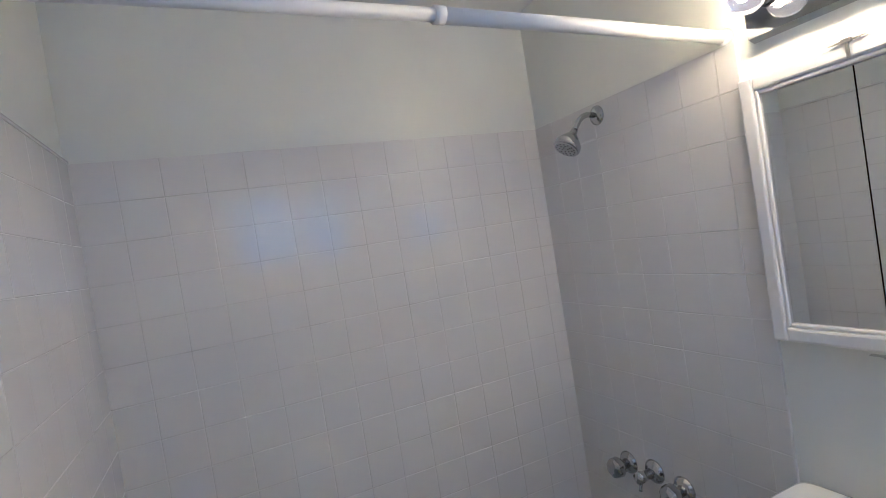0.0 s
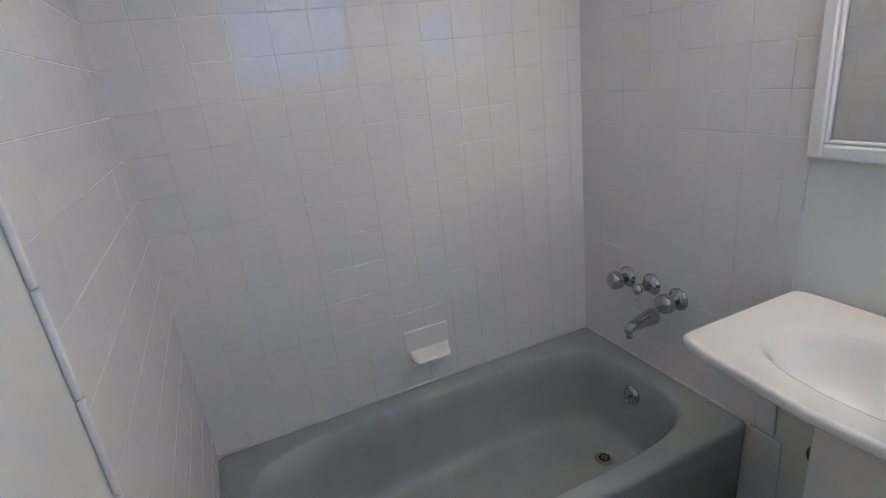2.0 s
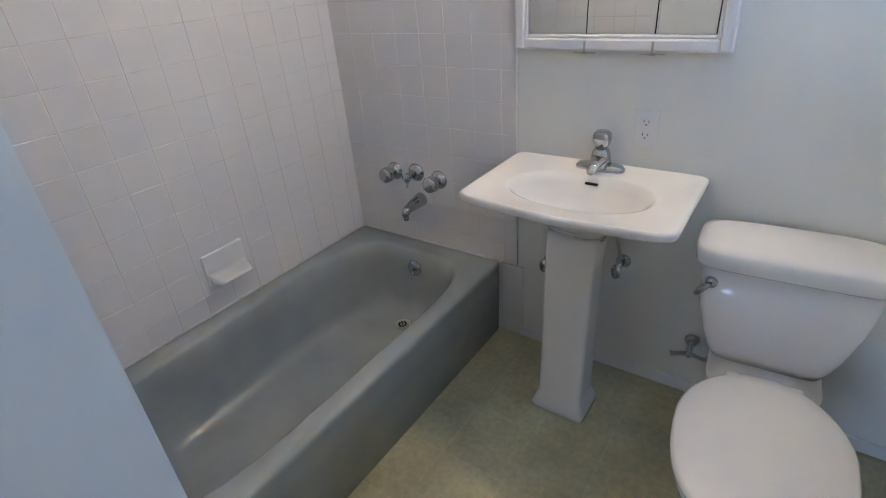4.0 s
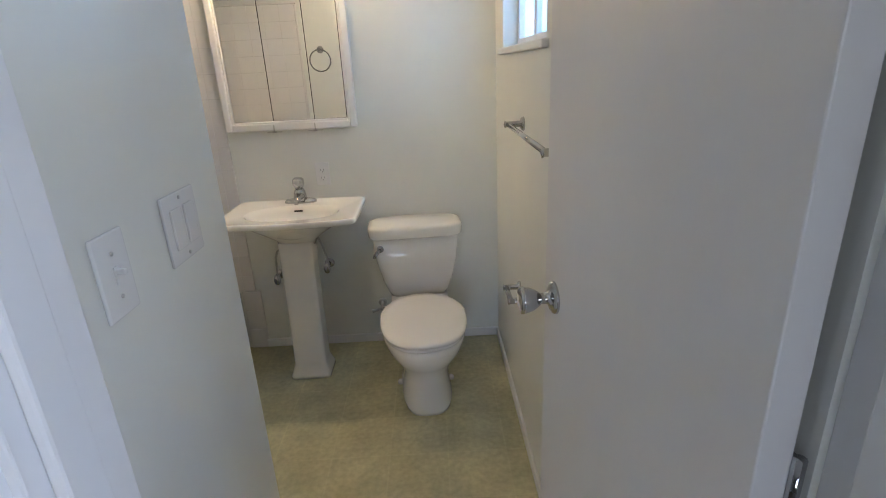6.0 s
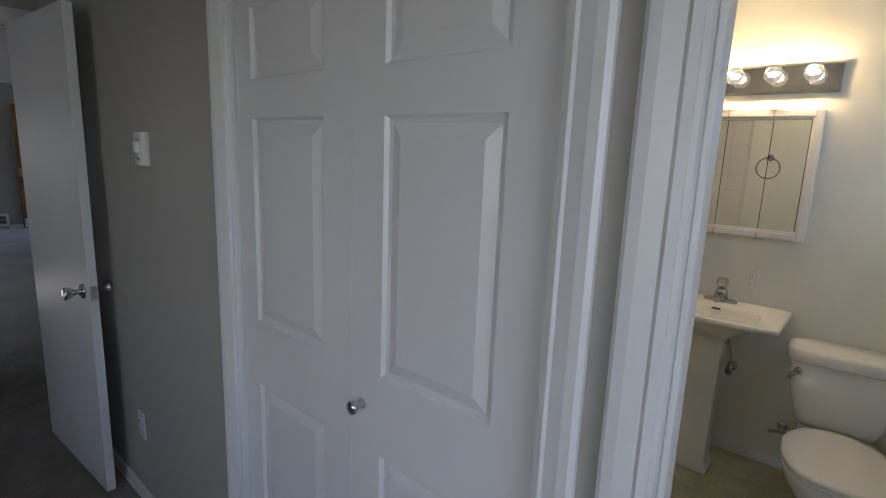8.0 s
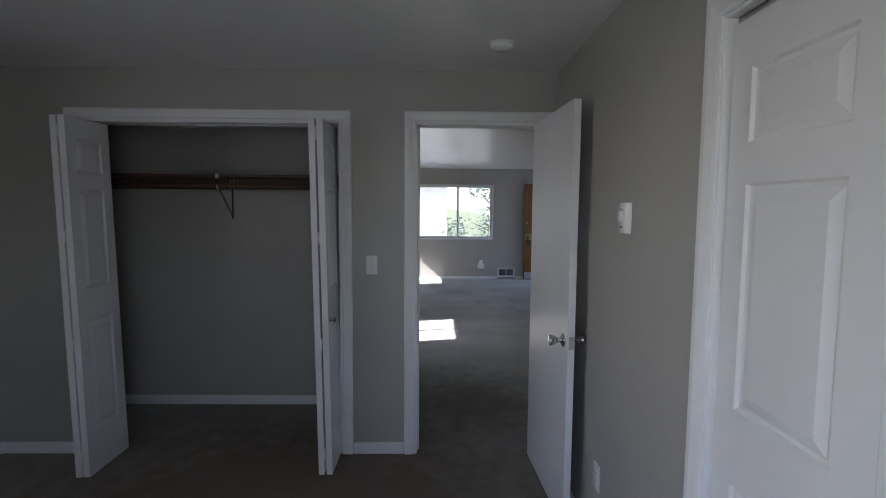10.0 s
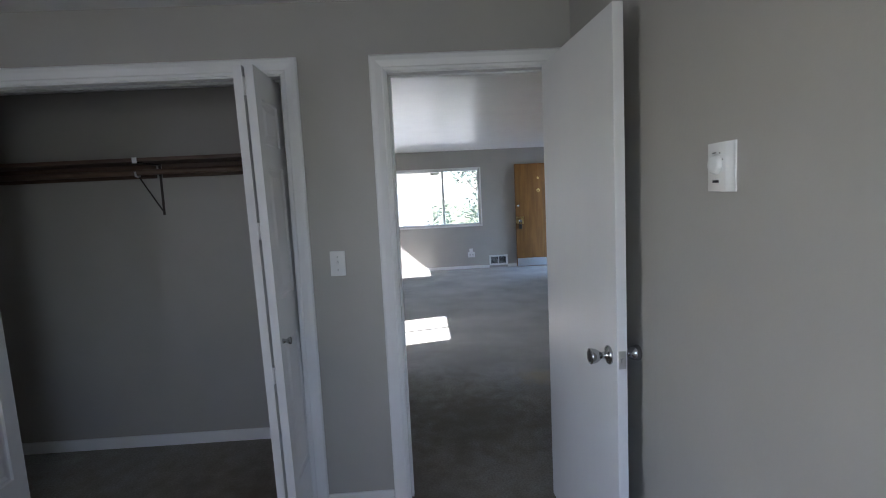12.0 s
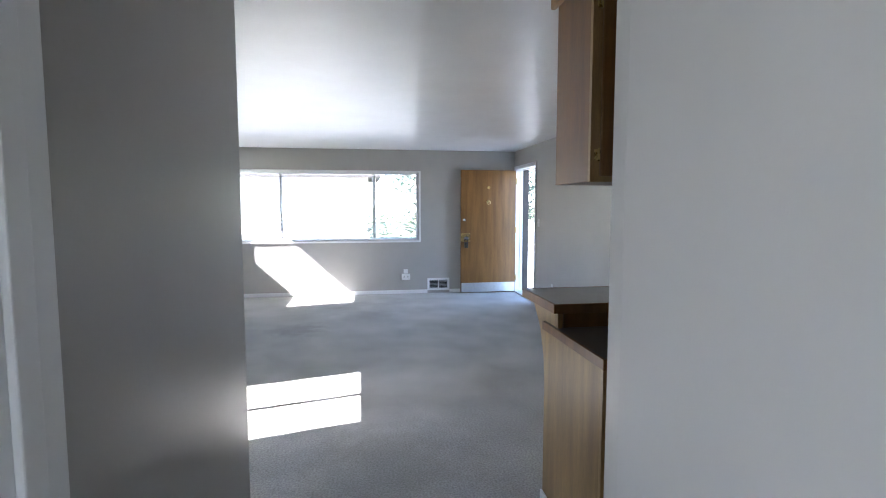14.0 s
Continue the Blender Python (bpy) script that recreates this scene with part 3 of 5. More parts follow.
def shower_head():
    top = thing("shower_fixture", (0.352, 0, 1.856), "chrome multi-jet shower head on a bent arm", "shower")
    part("flange", lathe([(0.0, -0.008), (0.032, -0.008), (0.031, -0.012), (0.016, -0.022), (0.0, -0.022)], 28, "y"), M_CHROME, top)
    part("arm", tube([(0, -0.01, 0), (0, -0.05, 0.004), (0, -0.07, -0.002), (0, -0.086, -0.014), (0, -0.100, -0.032), (0, -0.108, -0.044)], 0.0095, 14), M_CHROME, top)
    head = part("head", lathe([(0.0, 0.0), (0.011, 0.0), (0.013, 0.015), (0.018, 0.024), (0.024, 0.03), (0.040, 0.052), (0.046, 0.062), (0.047, 0.078), (0.043, 0.083), (0.0, 0.083)], 32), M_CHROME, top)
    head.matrix_basis = pose(0, -0.105, -0.040, 180 - 38, 0, 0) @ Matrix.Scale(0.92, 4)
    face = bmesh.new()
    lathe([(0.0, 0.0), (0.039, 0.0), (0.039, 0.002), (0.0, 0.002)], 28, "z", (0, 0, 0.0832), face)
    part("spray_face", face, M_BRUSHED, head, "grey spray plate")
    jets = bmesh.new()
    for r, n in ((0.012, 5), (0.022, 8), (0.032, 14)):
        for i in range(n):
            t = 2 * math.pi * i / n
            lathe([(0.0, 0.0), (0.0028, 0.0), (0.002, 0.0025), (0.0, 0.0025)], 8, "z", (r * math.cos(t), r * math.sin(t), 0.0852), jets)
    part("nozzles", jets, M_BLACK, head, "dark rubber nozzles")


shower_head()


def soap_dish():
    bm = bmesh.new()
    box(bm, 0.004, -0.085, -0.062, 0.016, 0.085, 0.062, bevel=0.005)
    rows = []
    for x, z0, z1, w in ((0.014, -0.052, -0.012, 0.076), (0.03, -0.052, -0.022, 0.074), (0.06, -0.050, -0.034, 0.068), (0.075, -0.046, -0.036, 0.060)):
        rows.append([(x, -w, z0), (x, -w, z1), (x, -w + 0.012, z1 - 0.004), (x, w - 0.012, z1 - 0.004), (x, w, z1), (x, w, z0)])
    loft(rows, bm=bm)
    solid("soap_dish", bm, M_CERAMIC, "white ceramic soap dish set in the tile", "soap dish", place=(0.004, -0.745, 0.525))


soap_dish()


def shower_rod():
    top = thing("shower_rod", (0.82, 0, 1.914), "white tension shower rod with a telescoping joint", "shower rod")
    part("outer_tube", tube([(0, -0.012, 0), (0, -0.40, 0.018), (0, -0.772, 0.033)], 0.0155, 18), M_TRIM, top)
    part("inner_tube", tube([(0, -0.772, 0.033), (0, -1.15, 0.044), (0, -1.515, 0.050)], 0.0125, 18), M_TRIM, top)
    part("joint_collar", tube([(0, -0.755, 0.0325), (0, -0.776, 0.0333)], 0.0168, 18), M_PLASTIC, top)
    for y0, y1, z in ((-0.001, -0.022, 0.0), (-1.529, -1.508, 0.050)):
        part("end_cap", tube([(0, y0, z), (0, y1, z)], [0.021, 0.017], 18), M_PLASTIC, top)


shower_rod()


def medicine_cabinet():
    x0, x1, z0, z1 = 0.850, 1.478, 1.178, 1.797
    top = thing("medicine_cabinet", (x0, 0, z0), "white-framed medicine cabinet with three mirror doors", "cabinet")
    w, h, d = x1 - x0, z1 - z0, 0.03
    f = 0.034
    for name, b in (("frame_side", (0, -d, 0, f, 0, h)), ("frame_side", (w - f, -d, 0, w, 0, h)), ("frame_rail", (f, -d, 0, w - f, 0, f)), ("frame_rail", (f, -d, h - f, w - f, 0, h))):
        bm = bmesh.new()
        box(bm, *b, bevel=0.006)
        part(name, bm, M_TRIM, top)
    bm = bmesh.new()
    for b in ((f, -d + 0.004, f, f + 0.010, -0.004, h - f), (w - f - 0.010, -d + 0.004, f, w - f, -0.004, h - f), (f + 0.01, -d + 0.004, f, w - f - 0.01, -0.004, f + 0.01), (f + 0.01, -d + 0.004, h - f - 0.01, w - f - 0.01, -0.004, h - f)):
        box(bm, *b, bevel=0.004)
    part("inner_bead", bm, M_TRIM, top)
    part("back", boxes((f + 0.01, -0.006, f + 0.01, w - f - 0.01, -0.001, h - f - 0.01)), M_DARK, top)
    xs = (f + 0.012, 0.232, 0.428, w - f - 0.012)
    for a, b in zip(xs, xs[1:]):
        part("mirror_door", boxes((a + 0.0015, -0.020, f + 0.012, b - 0.0015, -0.014, h - f - 0.012)), M_MIRROR, top, "plain mirror door")
    for x in xs[1:3]:
        for z, s in ((-0.006, -1), (h + 0.002, 1)):
            bm = bmesh.new()
            box(bm, x - 0.034, -d - 0.004, z - 0.0012, x + 0.034, -d + 0.006, z + 0.0012)
            box(bm, x - 0.009, -d - 0.006, z - 0.004, x + 0.009, -d + 0.002, z + 0.004, bevel=0.001)
            box(bm, x - 0.003, -d - 0.003, z - 0.003 if s < 0 else z - f, x + 0.003, -d - 0.0005, z + f if s < 0 else z + 0.003)
            part("mirror_clip", bm, M_BRUSHED, top, "tarnished pivot clip")


medicine_cabinet()


def vanity_light():
    x0, x1, z0, z1 = 0.885, 1.515, 1.872, 2.0
    top = thing("vanity_light", (x0, 0, z0), "chrome four-bulb vanity light bar with clear globe bulbs", "lamp")
    w, h = x1 - x0, z1 - z0
    bm = bmesh.new()
    rows = [[(0, 0, 0), (w, 0, 0), (w, 0, h), (0, 0, h)], [(0.006, -0.03, 0.006), (w - 0.006, -0.03, 0.006), (w - 0.006, -0.03, h - 0.006), (0.006, -0.03, h - 0.006)]]
    loft(rows, bm=bm)
    for f in bm.faces:
        f.smooth = False
    part("mirror_bar", bm, M_CHROME, top)
    for x in (0.06, 0.215, 0.375, 0.53):
        s = part("socket", lathe([(0.0, -0.03), (0.022, -0.03), (0.020, -0.036), (0.017, -0.05), (0.0, -0.05)], 20, "y", (x, 0, h * 0.62)), M_CHROME, top)
        b = part("bulb", lathe([(0.013, -0.045), (0.015, -0.055), (0.028, -0.068), (0.038, -0.085), (0.0405, -0.10), (0.037, -0.117), (0.026, -0.131), (0.012, -0.138), (0.0, -0.139)], 24, "y", (x, 0, h * 0.62)), M_BULB, s, "clear glass globe bulb, lit")
        b.visible_shadow = False
        part("filament", tube([(x - 0.010, -0.092, h * 0.62), (x - 0.005, -0.098, h * 0.62 + 0.003), (x, -0.094, h * 0.62), (x + 0.005, -0.098, h * 0.62 + 0.003), (x + 0.010, -0.092, h * 0.62)], 0.006, 8), M_FILAMENT, s, "glowing filament")


vanity_light()


def pedestal_sink():
    top = thing("pedestal_sink", (1.17, 0, 0), "white vitreous china pedestal sink with an oval bowl", "sink")
    N = 120
    A, B, cy, Z = 0.314, 0.210, -0.218, 0.832
    by = -0.252
    rows = [ring(0, -0.20, 0.655, 0.075, 0.062, 4, N), ring(0, -0.205, 0.70, 0.098, 0.082, 3.4, N), ring(0, -0.21, 0.74, 0.155, 0.118, 3.2, N), ring(0, -0.215, 0.778, 0.222, 0.150, 3.2, N),
            ring(0, -0.217, 0.798, 0.252, 0.168, 4, N), ring(0, cy, 0.806, 0.296, 0.196, 9, N), ring(0, cy, 0.809, 0.309, 0.206, 16, N),
            ring(0, cy, 0.814, A, B, 20, N), ring(0, cy, Z - 0.006, A, B, 20, N), ring(0, cy, Z + 0.001, A - 0.003, B - 0.003, 20, N),
            ring(0, cy, Z + 0.003, A - 0.010, B - 0.010, 18, N), ring(0, cy, Z - 0.001, A - 0.022, B - 0.020, 12, N),
            ring(0, by, Z - 0.002, 0.222, 0.136, 2.3, N), ring(0, by, Z - 0.006, 0.212, 0.128, 2.2, N), ring(0, by, Z - 0.03, 0.194, 0.115, 2.15, N), ring(0, by, Z - 0.07, 0.165, 0.098, 2.1, N),
            ring(0, by, Z - 0.105, 0.118, 0.072, 2.0, N), ring(0, by, Z - 0.125, 0.06, 0.04, 2.0, N), ring(0, by, Z - 0.13, 0.022, 0.022, 2.0, N)]
    rows = [[(x, y - (0.035 * max(0.0, 1 - (x / A) ** 2) * min(1.0, (cy - y) / 0.15) if y < cy else 0.0), z) for x, y, z in row] if 4 < k < 12 else row for k, row in enumerate(rows)]
    basin = part("basin", loft(rows), M_CERAMIC, top)
    dr = part("drain", lathe([(0.0, 0.0), (0.022, 0.0), (0.024, 0.003), (0.018, 0.005), (0.014, 0.002), (0.0, 0.002)], 24, "z", (0, by, Z - 0.129)), M_CHROME, basin)
    bm = bmesh.new()
    box(bm, -0.021, -0.004, -0.004, 0.021, 0.004, 0.004, bevel=0.0035)
    ov = part("overflow_slot", bm, M_DARK, basin, "dark inset drawn for the shaded overflow slot")
    ov.matrix_basis = pose(0, by + 0.1145, Z - 0.026, 25)
    rows = [ring(0, -0.265, 0.0, 0.098, 0.085, 9, N), ring(0, -0.265, 0.018, 0.098, 0.085, 9, N), ring(0, -0.265, 0.032, 0.092, 0.079, 8, N), ring(0, -0.265, 0.060, 0.082, 0.070, 8, N), ring(0, -0.262, 0.075, 0.078, 0.066, 8, N),
            ring(0, -0.25, 0.35, 0.077, 0.065, 8, N), ring(0, -0.24, 0.58, 0.078, 0.066, 8, N), ring(0, -0.23, 0.69, 0.080, 0.068, 7, N)]
    part("pedestal", loft(rows), M_CERAMIC, top)


pedestal_sink()


def sink_faucet():
    top = thing("faucet", (1.17, -0.068, 0.832), "chrome single-handle basin faucet on the sink ledge", "faucet")
    rows = [ring(0, 0, 0.0, 0.078, 0.026, 3, 40), ring(0, 0, 0.008, 0.078, 0.026, 3, 40), ring(0, 0, 0.016, 0.070, 0.022, 3, 40), ring(0, 0, 0.020, 0.035, 0.020, 2.4, 40)]
    part("base_plate", loft(rows), M_CHROME, top)
    part("body", lathe([(0.0, 0.012), (0.036, 0.012), (0.031, 0.035), (0.027, 0.058), (0.020, 0.07), (0.0, 0.07)], 24), M_CHROME, top)
    rows = []
    for y, z, a, b in ((0.0, 0.034, 0.029, 0.020), (-0.03, 0.036, 0.024, 0.016), (-0.055, 0.032, 0.019, 0.013), (-0.078, 0.023, 0.016, 0.011), (-0.087, 0.016, 0.012, 0.008)):
        rows.append([(a * math.cos(2 * math.pi * k / 18), y, z + b * math.sin(2 * math.pi * k / 18)) for k in range(18)])
    part("spout", loft(rows), M_CHROME, top)
    rows = [ring(0, 0.0, 0.068, 0.016, 0.016, 2.4, 28), ring(0, 0, 0.078, 0.022, 0.022, 3, 28), ring(0, 0, 0.094, 0.027, 0.026, 3.4, 28), ring(0, -0.002, 0.114, 0.026, 0.025, 3.2, 28), ring(0, -0.003, 0.123, 0.018, 0.018, 2.6, 28)]
    part("handle", loft(rows), M_CHROME, top)


sink_faucet()


def stop_valve(x, z, hose):
    top = thing("stop_valve", (x, 0, z), "chrome angle stop valve with an oval handle under the sink", "valve", "sink stop valves")
    part("escutcheon", lathe([(0.0, 0.0), (0.026, 0.0), (0.024, -0.006), (0.009, -0.010), (0.0, -0.010)], 20, "y"), M_CHROME, top)
    b = tube([(0, -0.008, 0), (0, -0.075, 0)], 0.0085, 12)
    lathe([(0.0, -0.012), (0.011, -0.012), (0.011, 0.025), (0.0, 0.025)], 14, "z", (0, -0.058, 0), b)
    part("body", b, M_CHROME, top)
    h = lathe([(0.0, 0.0), (0.016, 0.0), (0.018, -0.004), (0.016, -0.010), (0.0, -0.012)], 16, "y", (0, -0.078, 0))
    for v in h.verts:
        v.co.z *= 1.6
    part("handle", h, M_CHROME, top)
    part("supply_tube", tube([(0, -0.058, 0.022), *hose], 0.006, 10), M_BRUSHED, top, "braided supply tube")


stop_valve(0.995, 0.43, [(0.0, -0.056, 0.06), (0.0, -0.05, 0.11), (0.012, -0.05, 0.145), (0.04, -0.06, 0.165), (0.06, -0.08, 0.20)])
stop_valve(1.258, 0.48, [(0.0, -0.058, 0.06), (-0.01, -0.07, 0.12), (-0.03, -0.09, 0.19)])


def egg(rows, back=0.24):
    """Narrow the back half of rings towards the hinge."""
    out = []
    for row in rows:
        cy = (max(p[1] for p in row) + min(p[1] for p in row)) / 2 + 0.05
        top = max(p[1] for p in row)
        out.append([(x * (1 - back * max(0.0, (y - cy) / (top - cy)) ** 1.3), y, z) for x, y, z in row])
    return out


def toilet():
    top = thing("toilet", (1.716, -0.018, 0), "white two-piece toilet with its lid closed", "toilet", "", 4.0)
    top.scale = (1, 1, 0.972)
    N = 64
    rows = [ring(0, -0.42, 0.0, 0.112, 0.22, 3.0, N, 0.25), ring(0, -0.42, 0.02, 0.115, 0.222, 3.0, N, 0.253), ring(0, -0.42, 0.04, 0.108, 0.22, 2.8, N, 0.245), ring(0, -0.42, 0.14, 0.105, 0.215, 2.5, N, 0.235),
            ring(0, -0.43, 0.20, 0.115, 0.215, 2.4, N, 0.245), ring(0, -0.45, 0.26, 0.145, 0.215, 2.3, N, 0.27), ring(0, -0.48, 0.32, 0.172, 0.22, 2.2, N, 0.295), ring(0, -0.49, 0.365, 0.183, 0.23, 2.2, N, 0.302), ring(0, -0.49, 0.385, 0.184, 0.23, 2.2, N, 0.302), ring(0, -0.49, 0.392, 0.176, 0.22, 2.2, N, 0.292)]
    part("bowl", loft(rows), M_CERAMIC, top)
    deck = bmesh.new()
    loft([ring(0, -0.17, 0.28, 0.10, 0.11, 5, 40), ring(0, -0.175, 0.345, 0.135, 0.13, 6, 40), ring(0, -0.175, 0.375, 0.14, 0.135, 6, 40)], bm=deck)
    part("deck", deck, M_CERAMIC, top)
    sy = -0.50
    part("seat", loft(egg([ring(0, sy, 0.394, 0.170, 0.178, 2.6, N, 0.281), ring(0, sy, 0.398, 0.178, 0.183, 2.6, N, 0.289), ring(0, sy, 0.408, 0.178, 0.183, 2.6, N, 0.289), ring(0, sy, 0.413, 0.170, 0.178, 2.6, N, 0.281)])), M_PLASTIC, top)
    part("lid", loft(egg([ring(0, sy, 0.416, 0.180, 0.188, 2.6, N, 0.293), ring(0, sy, 0.419, 0.187, 0.192, 2.6, N, 0.300), ring(0, sy, 0.430, 0.187, 0.192, 2.6, N, 0.300), ring(0, sy, 0.437, 0.180, 0.186, 2.5, N, 0.292), ring(0, sy, 0.441, 0.15, 0.15, 2.4, N, 0.25), ring(0, sy, 0.442, 0.05, 0.05, 2.2, N, 0.08)])), M_PLASTIC, top)
    for x in (-0.075, 0.075):
        part("hinge", loft([ring(x, -0.300, 0.388, 0.018, 0.012, 4, 20), ring(x, -0.300, 0.410, 0.018, 0.012, 4, 20), ring(x, -0.300, 0.416, 0.012, 0.008, 3, 20)]), M_PLASTIC, top)
    rows = [ring(0, -0.115, 0.372, 0.135, 0.082, 7, N), ring(0, -0.115, 0.40, 0.150, 0.088, 7, N), ring(0, -0.118, 0.46, 0.172, 0.092, 7, N), ring(0, -0.12, 0.56, 0.195, 0.096, 8, N), ring(0, -0.12, 0.69, 0.208, 0.10, 8, N)]
    part("tank", loft(rows), M_CERAMIC, top)
    part("tank_lid", loft([ring(0, -0.122, 0.690, 0.212, 0.103, 8, N), ring(0, -0.122, 0.697, 0.226, 0.110, 5, N), ring(0, -0.122, 0.738, 0.228, 0.112, 5, N), ring(0, -0.122, 0.748, 0.222, 0.106, 5, N), ring(0, -0.122, 0.755, 0.20, 0.090, 4, N)]), M_CERAMIC, top)
    lever = lathe([(0.0, -0.215), (0.017, -0.215), (0.015, -0.226), (0.0, -0.228)], 18, "y", (-0.172, 0.0, 0.645))
    tube([(-0.172, -0.228, 0.645), (-0.182, -0.236, 0.640), (-0.196, -0.236, 0.622), (-0.204, -0.230, 0.606)], [0.007, 0.009, 0.010, 0.007], 12, lever)
    part("flush_lever", lever, M_CHROME, top)
    part("supply_hose", tube([(-0.125, -0.12, 0.385), (-0.13, -0.125, 0.33), (-0.14, -0.115, 0.285), (-0.165, -0.085, 0.262), (-0.19, -0.07, 0.258)], 0.007, 10), M_BRUSHED, top, "grey braided supply hose")
    stop = tube([(-0.195, 0.012, 0.25), (-0.195, -0.075, 0.25)], 0.009, 12)
    lathe([(0.0, 0.016), (0.024, 0.016), (0.021, 0.008), (0.0, 0.006)], 18, "y", (-0.195, 0.0, 0.25), stop)
    tube([(-0.195, -0.06, 0.25), (-0.235, -0.075, 0.246), (-0.25, -0.078, 0.243)], [0.008, 0.007, 0.011], 12, stop)
    part("stop_valve", stop, M_BRUSHED, top, "tarnished stop valve")
    for x in (-0.10, 0.10):
        part("bolt_cap", lathe([(0.014, 0.0), (0.014, 0.012), (0.009, 0.02), (0.0, 0.021)], 14, "z", (x * 1.22, -0.40, 0.0)), M_PLASTIC, top)


toilet()


def towel_ring():
    top = thing("towel_ring", (1.05, -1.53, 1.585), "chrome towel ring on the partition wall", "towel ring")
    part("mount", lathe([(0.0, 0.0), (0.026, 0.0), (0.024, 0.008), (0.012, 0.014), (0.011, 0.045), (0.0, 0.048)], 22, "y"), M_CHROME, top)
    part("ring", tube([(0.075 * math.sin(2 * math.pi * i / 40), 0.038 + 0.006 * math.cos(2 * math.pi * i / 40), -0.075 + 0.075 * math.cos(2 * math.pi * i / 40)) for i in range(41)], 0.005, 10), M_CHROME, top)


towel_ring()


def wall_bar(name, y0, y1, z, label, cat, r=0.008, roll=False):
    top = thing(name, (BE, 0, z), label, cat)
    for y in (y0, y1):
        b = lathe([(0.0, 0.0), (0.024, 0.0), (0.022, -0.008), (0.011, -0.014), (0.010, -0.06), (0.013, -0.066), (0.0, -0.07)], 20, "x", (0, y, 0))
        part("post", b, M_CHROME, top)
    part("bar", tube([(-0.056, y0, 0), (-0.056, y1, 0)], r, 14), M_CHROME, top)


wall_bar("towel_bar", -0.75, -1.36, 1.235, "chrome towel bar under the bathroom window", "towel bar")
wall_bar("paper_holder", -0.70, -0.83, 0.60, "empty chrome toilet paper holder", "paper holder", 0.010)


def outlet(place, turn, label, group="outlets", h=0.115, w=0.07):
    top = thing("wall_outlet", place, label, "outlet", group, turn)
    bm = bmesh.new()
    box(bm, -w / 2, -0.006, -h / 2, w / 2, 0, h / 2, bevel=0.0025)
    part("cover_plate", bm, M_PLASTIC, top)
    for z in (-0.02, 0.02):
        bm = bmesh.new()
        box(bm, -0.016, -0.0085, z - 0.014, 0.016, -0.005, z + 0.014, bevel=0.002)
        r = part("receptacle", bm, M_PLASTIC, top)
        part("slots", boxes((-0.008, -0.0092, z - 0.002, -0.006, -0.0083, z + 0.007), (0.006, -0.0092, z - 0.002, 0.008, -0.0083, z + 0.006), (-0.002, -0.0092, z - 0.010, 0.002, -0.0083, z - 0.006)), M_DARK, r, "dark strips drawn for the shaded slots")


def switch(place, turn, label, toggles=1, rocker=False, w=None):
    top = thing("light_switch", place, label, "switch", "light switches", turn)
    w = w or (0.07 if toggles == 1 else 0.115)
    bm = bmesh.new()
    box(bm, -w / 2, -0.006, -0.058, w / 2, 0, 0.058, bevel=0.0025)
    part("cover_plate", bm, M_PLASTIC, top)
    for i in range(toggles):
        x = 0 if toggles == 1 else (-0.023, 0.023)[i]
        bm = bmesh.new()
        if rocker:
            box(bm, x - 0.017, -0.010, -0.034, x + 0.017, -0.005, 0.034, bevel=0.002)
        else:
            box(bm, x - 0.005, -0.008, -0.012, x + 0.005, -0.005, 0.012)
            box(bm, x - 0.004, -0.020, 0.001, x + 0.004, -0.006, 0.010, bevel=0.002)
        part("rocker" if rocker else "toggle", bm, M_PLASTIC, top)
    for z in (-0.03, 0.03) if not rocker else (-0.048, 0.048):
        part("screw", lathe([(0.0, -0.0055), (0.0035, -0.0055), (0.003, -0.0075), (0.0, -0.0078)], 10, "y", (0, 0, z)), M_BRUSHED, top)


outlet((1.28, 0, 0.955), 0, "white duplex outlet above the sink")
switch((1.40, -1.912, 1.195), 90, "white toggle switch by the bathroom door")
switch((1.40, -1.71, 1.203), 90, "white double rocker switch by the tub", 2, True)


# ---- doors ----
def knob(parent, x, z, y, way, material=M_CHROME, label=""):
    """A round door knob on a slab face at y that points along way."""
    p = [(0.0, 0.0), (0.033, 0.0), (0.032, 0.005), (0.024, 0.010), (0.012, 0.014), (0.011, 0.028), (0.016, 0.034), (0.023, 0.046), (0.027, 0.062), (0.0265, 0.068), (0.020, 0.070), (0.0, 0.067)]
    return part("knob", lathe([(r, way * h) for r, h in p], 26, "y", (x, y, z)), material, parent, label)


def hinge(parent, z, y, material=M_CHROME):
    b = tube([(0.0, y, z - 0.045), (0.0, y, z + 0.045)], 0.006, 10)
    box(b, 0.0, y - 0.002, z - 0.044, 0.028, y + 0.002, z + 0.044)
    return part("hinge", b, material, parent)


def flush_door(name, place, turn, w, h, label, material, knob_z, t=0.035, latch=True):
    """A flush slab hung at the local origin, running along +x, its thickness towards +y."""
    top = thing(name, place, label, "door", "", turn)
    bm = bmesh.new()
    box(bm, 0.003, 0.0, 0.012, w, t, h, bevel=0.002)
    slab = part("slab", bm, material, top)
    return top, slab


top, slab = flush_door("door_bath", (2.137, -2.194, 0), 95.0, 0.615, 2.03, "white painted flush bathroom door standing open", M_DOOR, 1.0)
knob(top, 0.555, 1.0, 0.035, 1)
knob(top, 0.555, 1.0, 0.0, -1)
for z in (0.25, 1.05, 1.85):
    hinge(top, z, -0.004)
plate = bmesh.new()
box(plate, 0.6145, 0.006, 0.97, 0.617, 0.029, 1.03)
part("latch_plate", plate, M_BRUSHED, top)

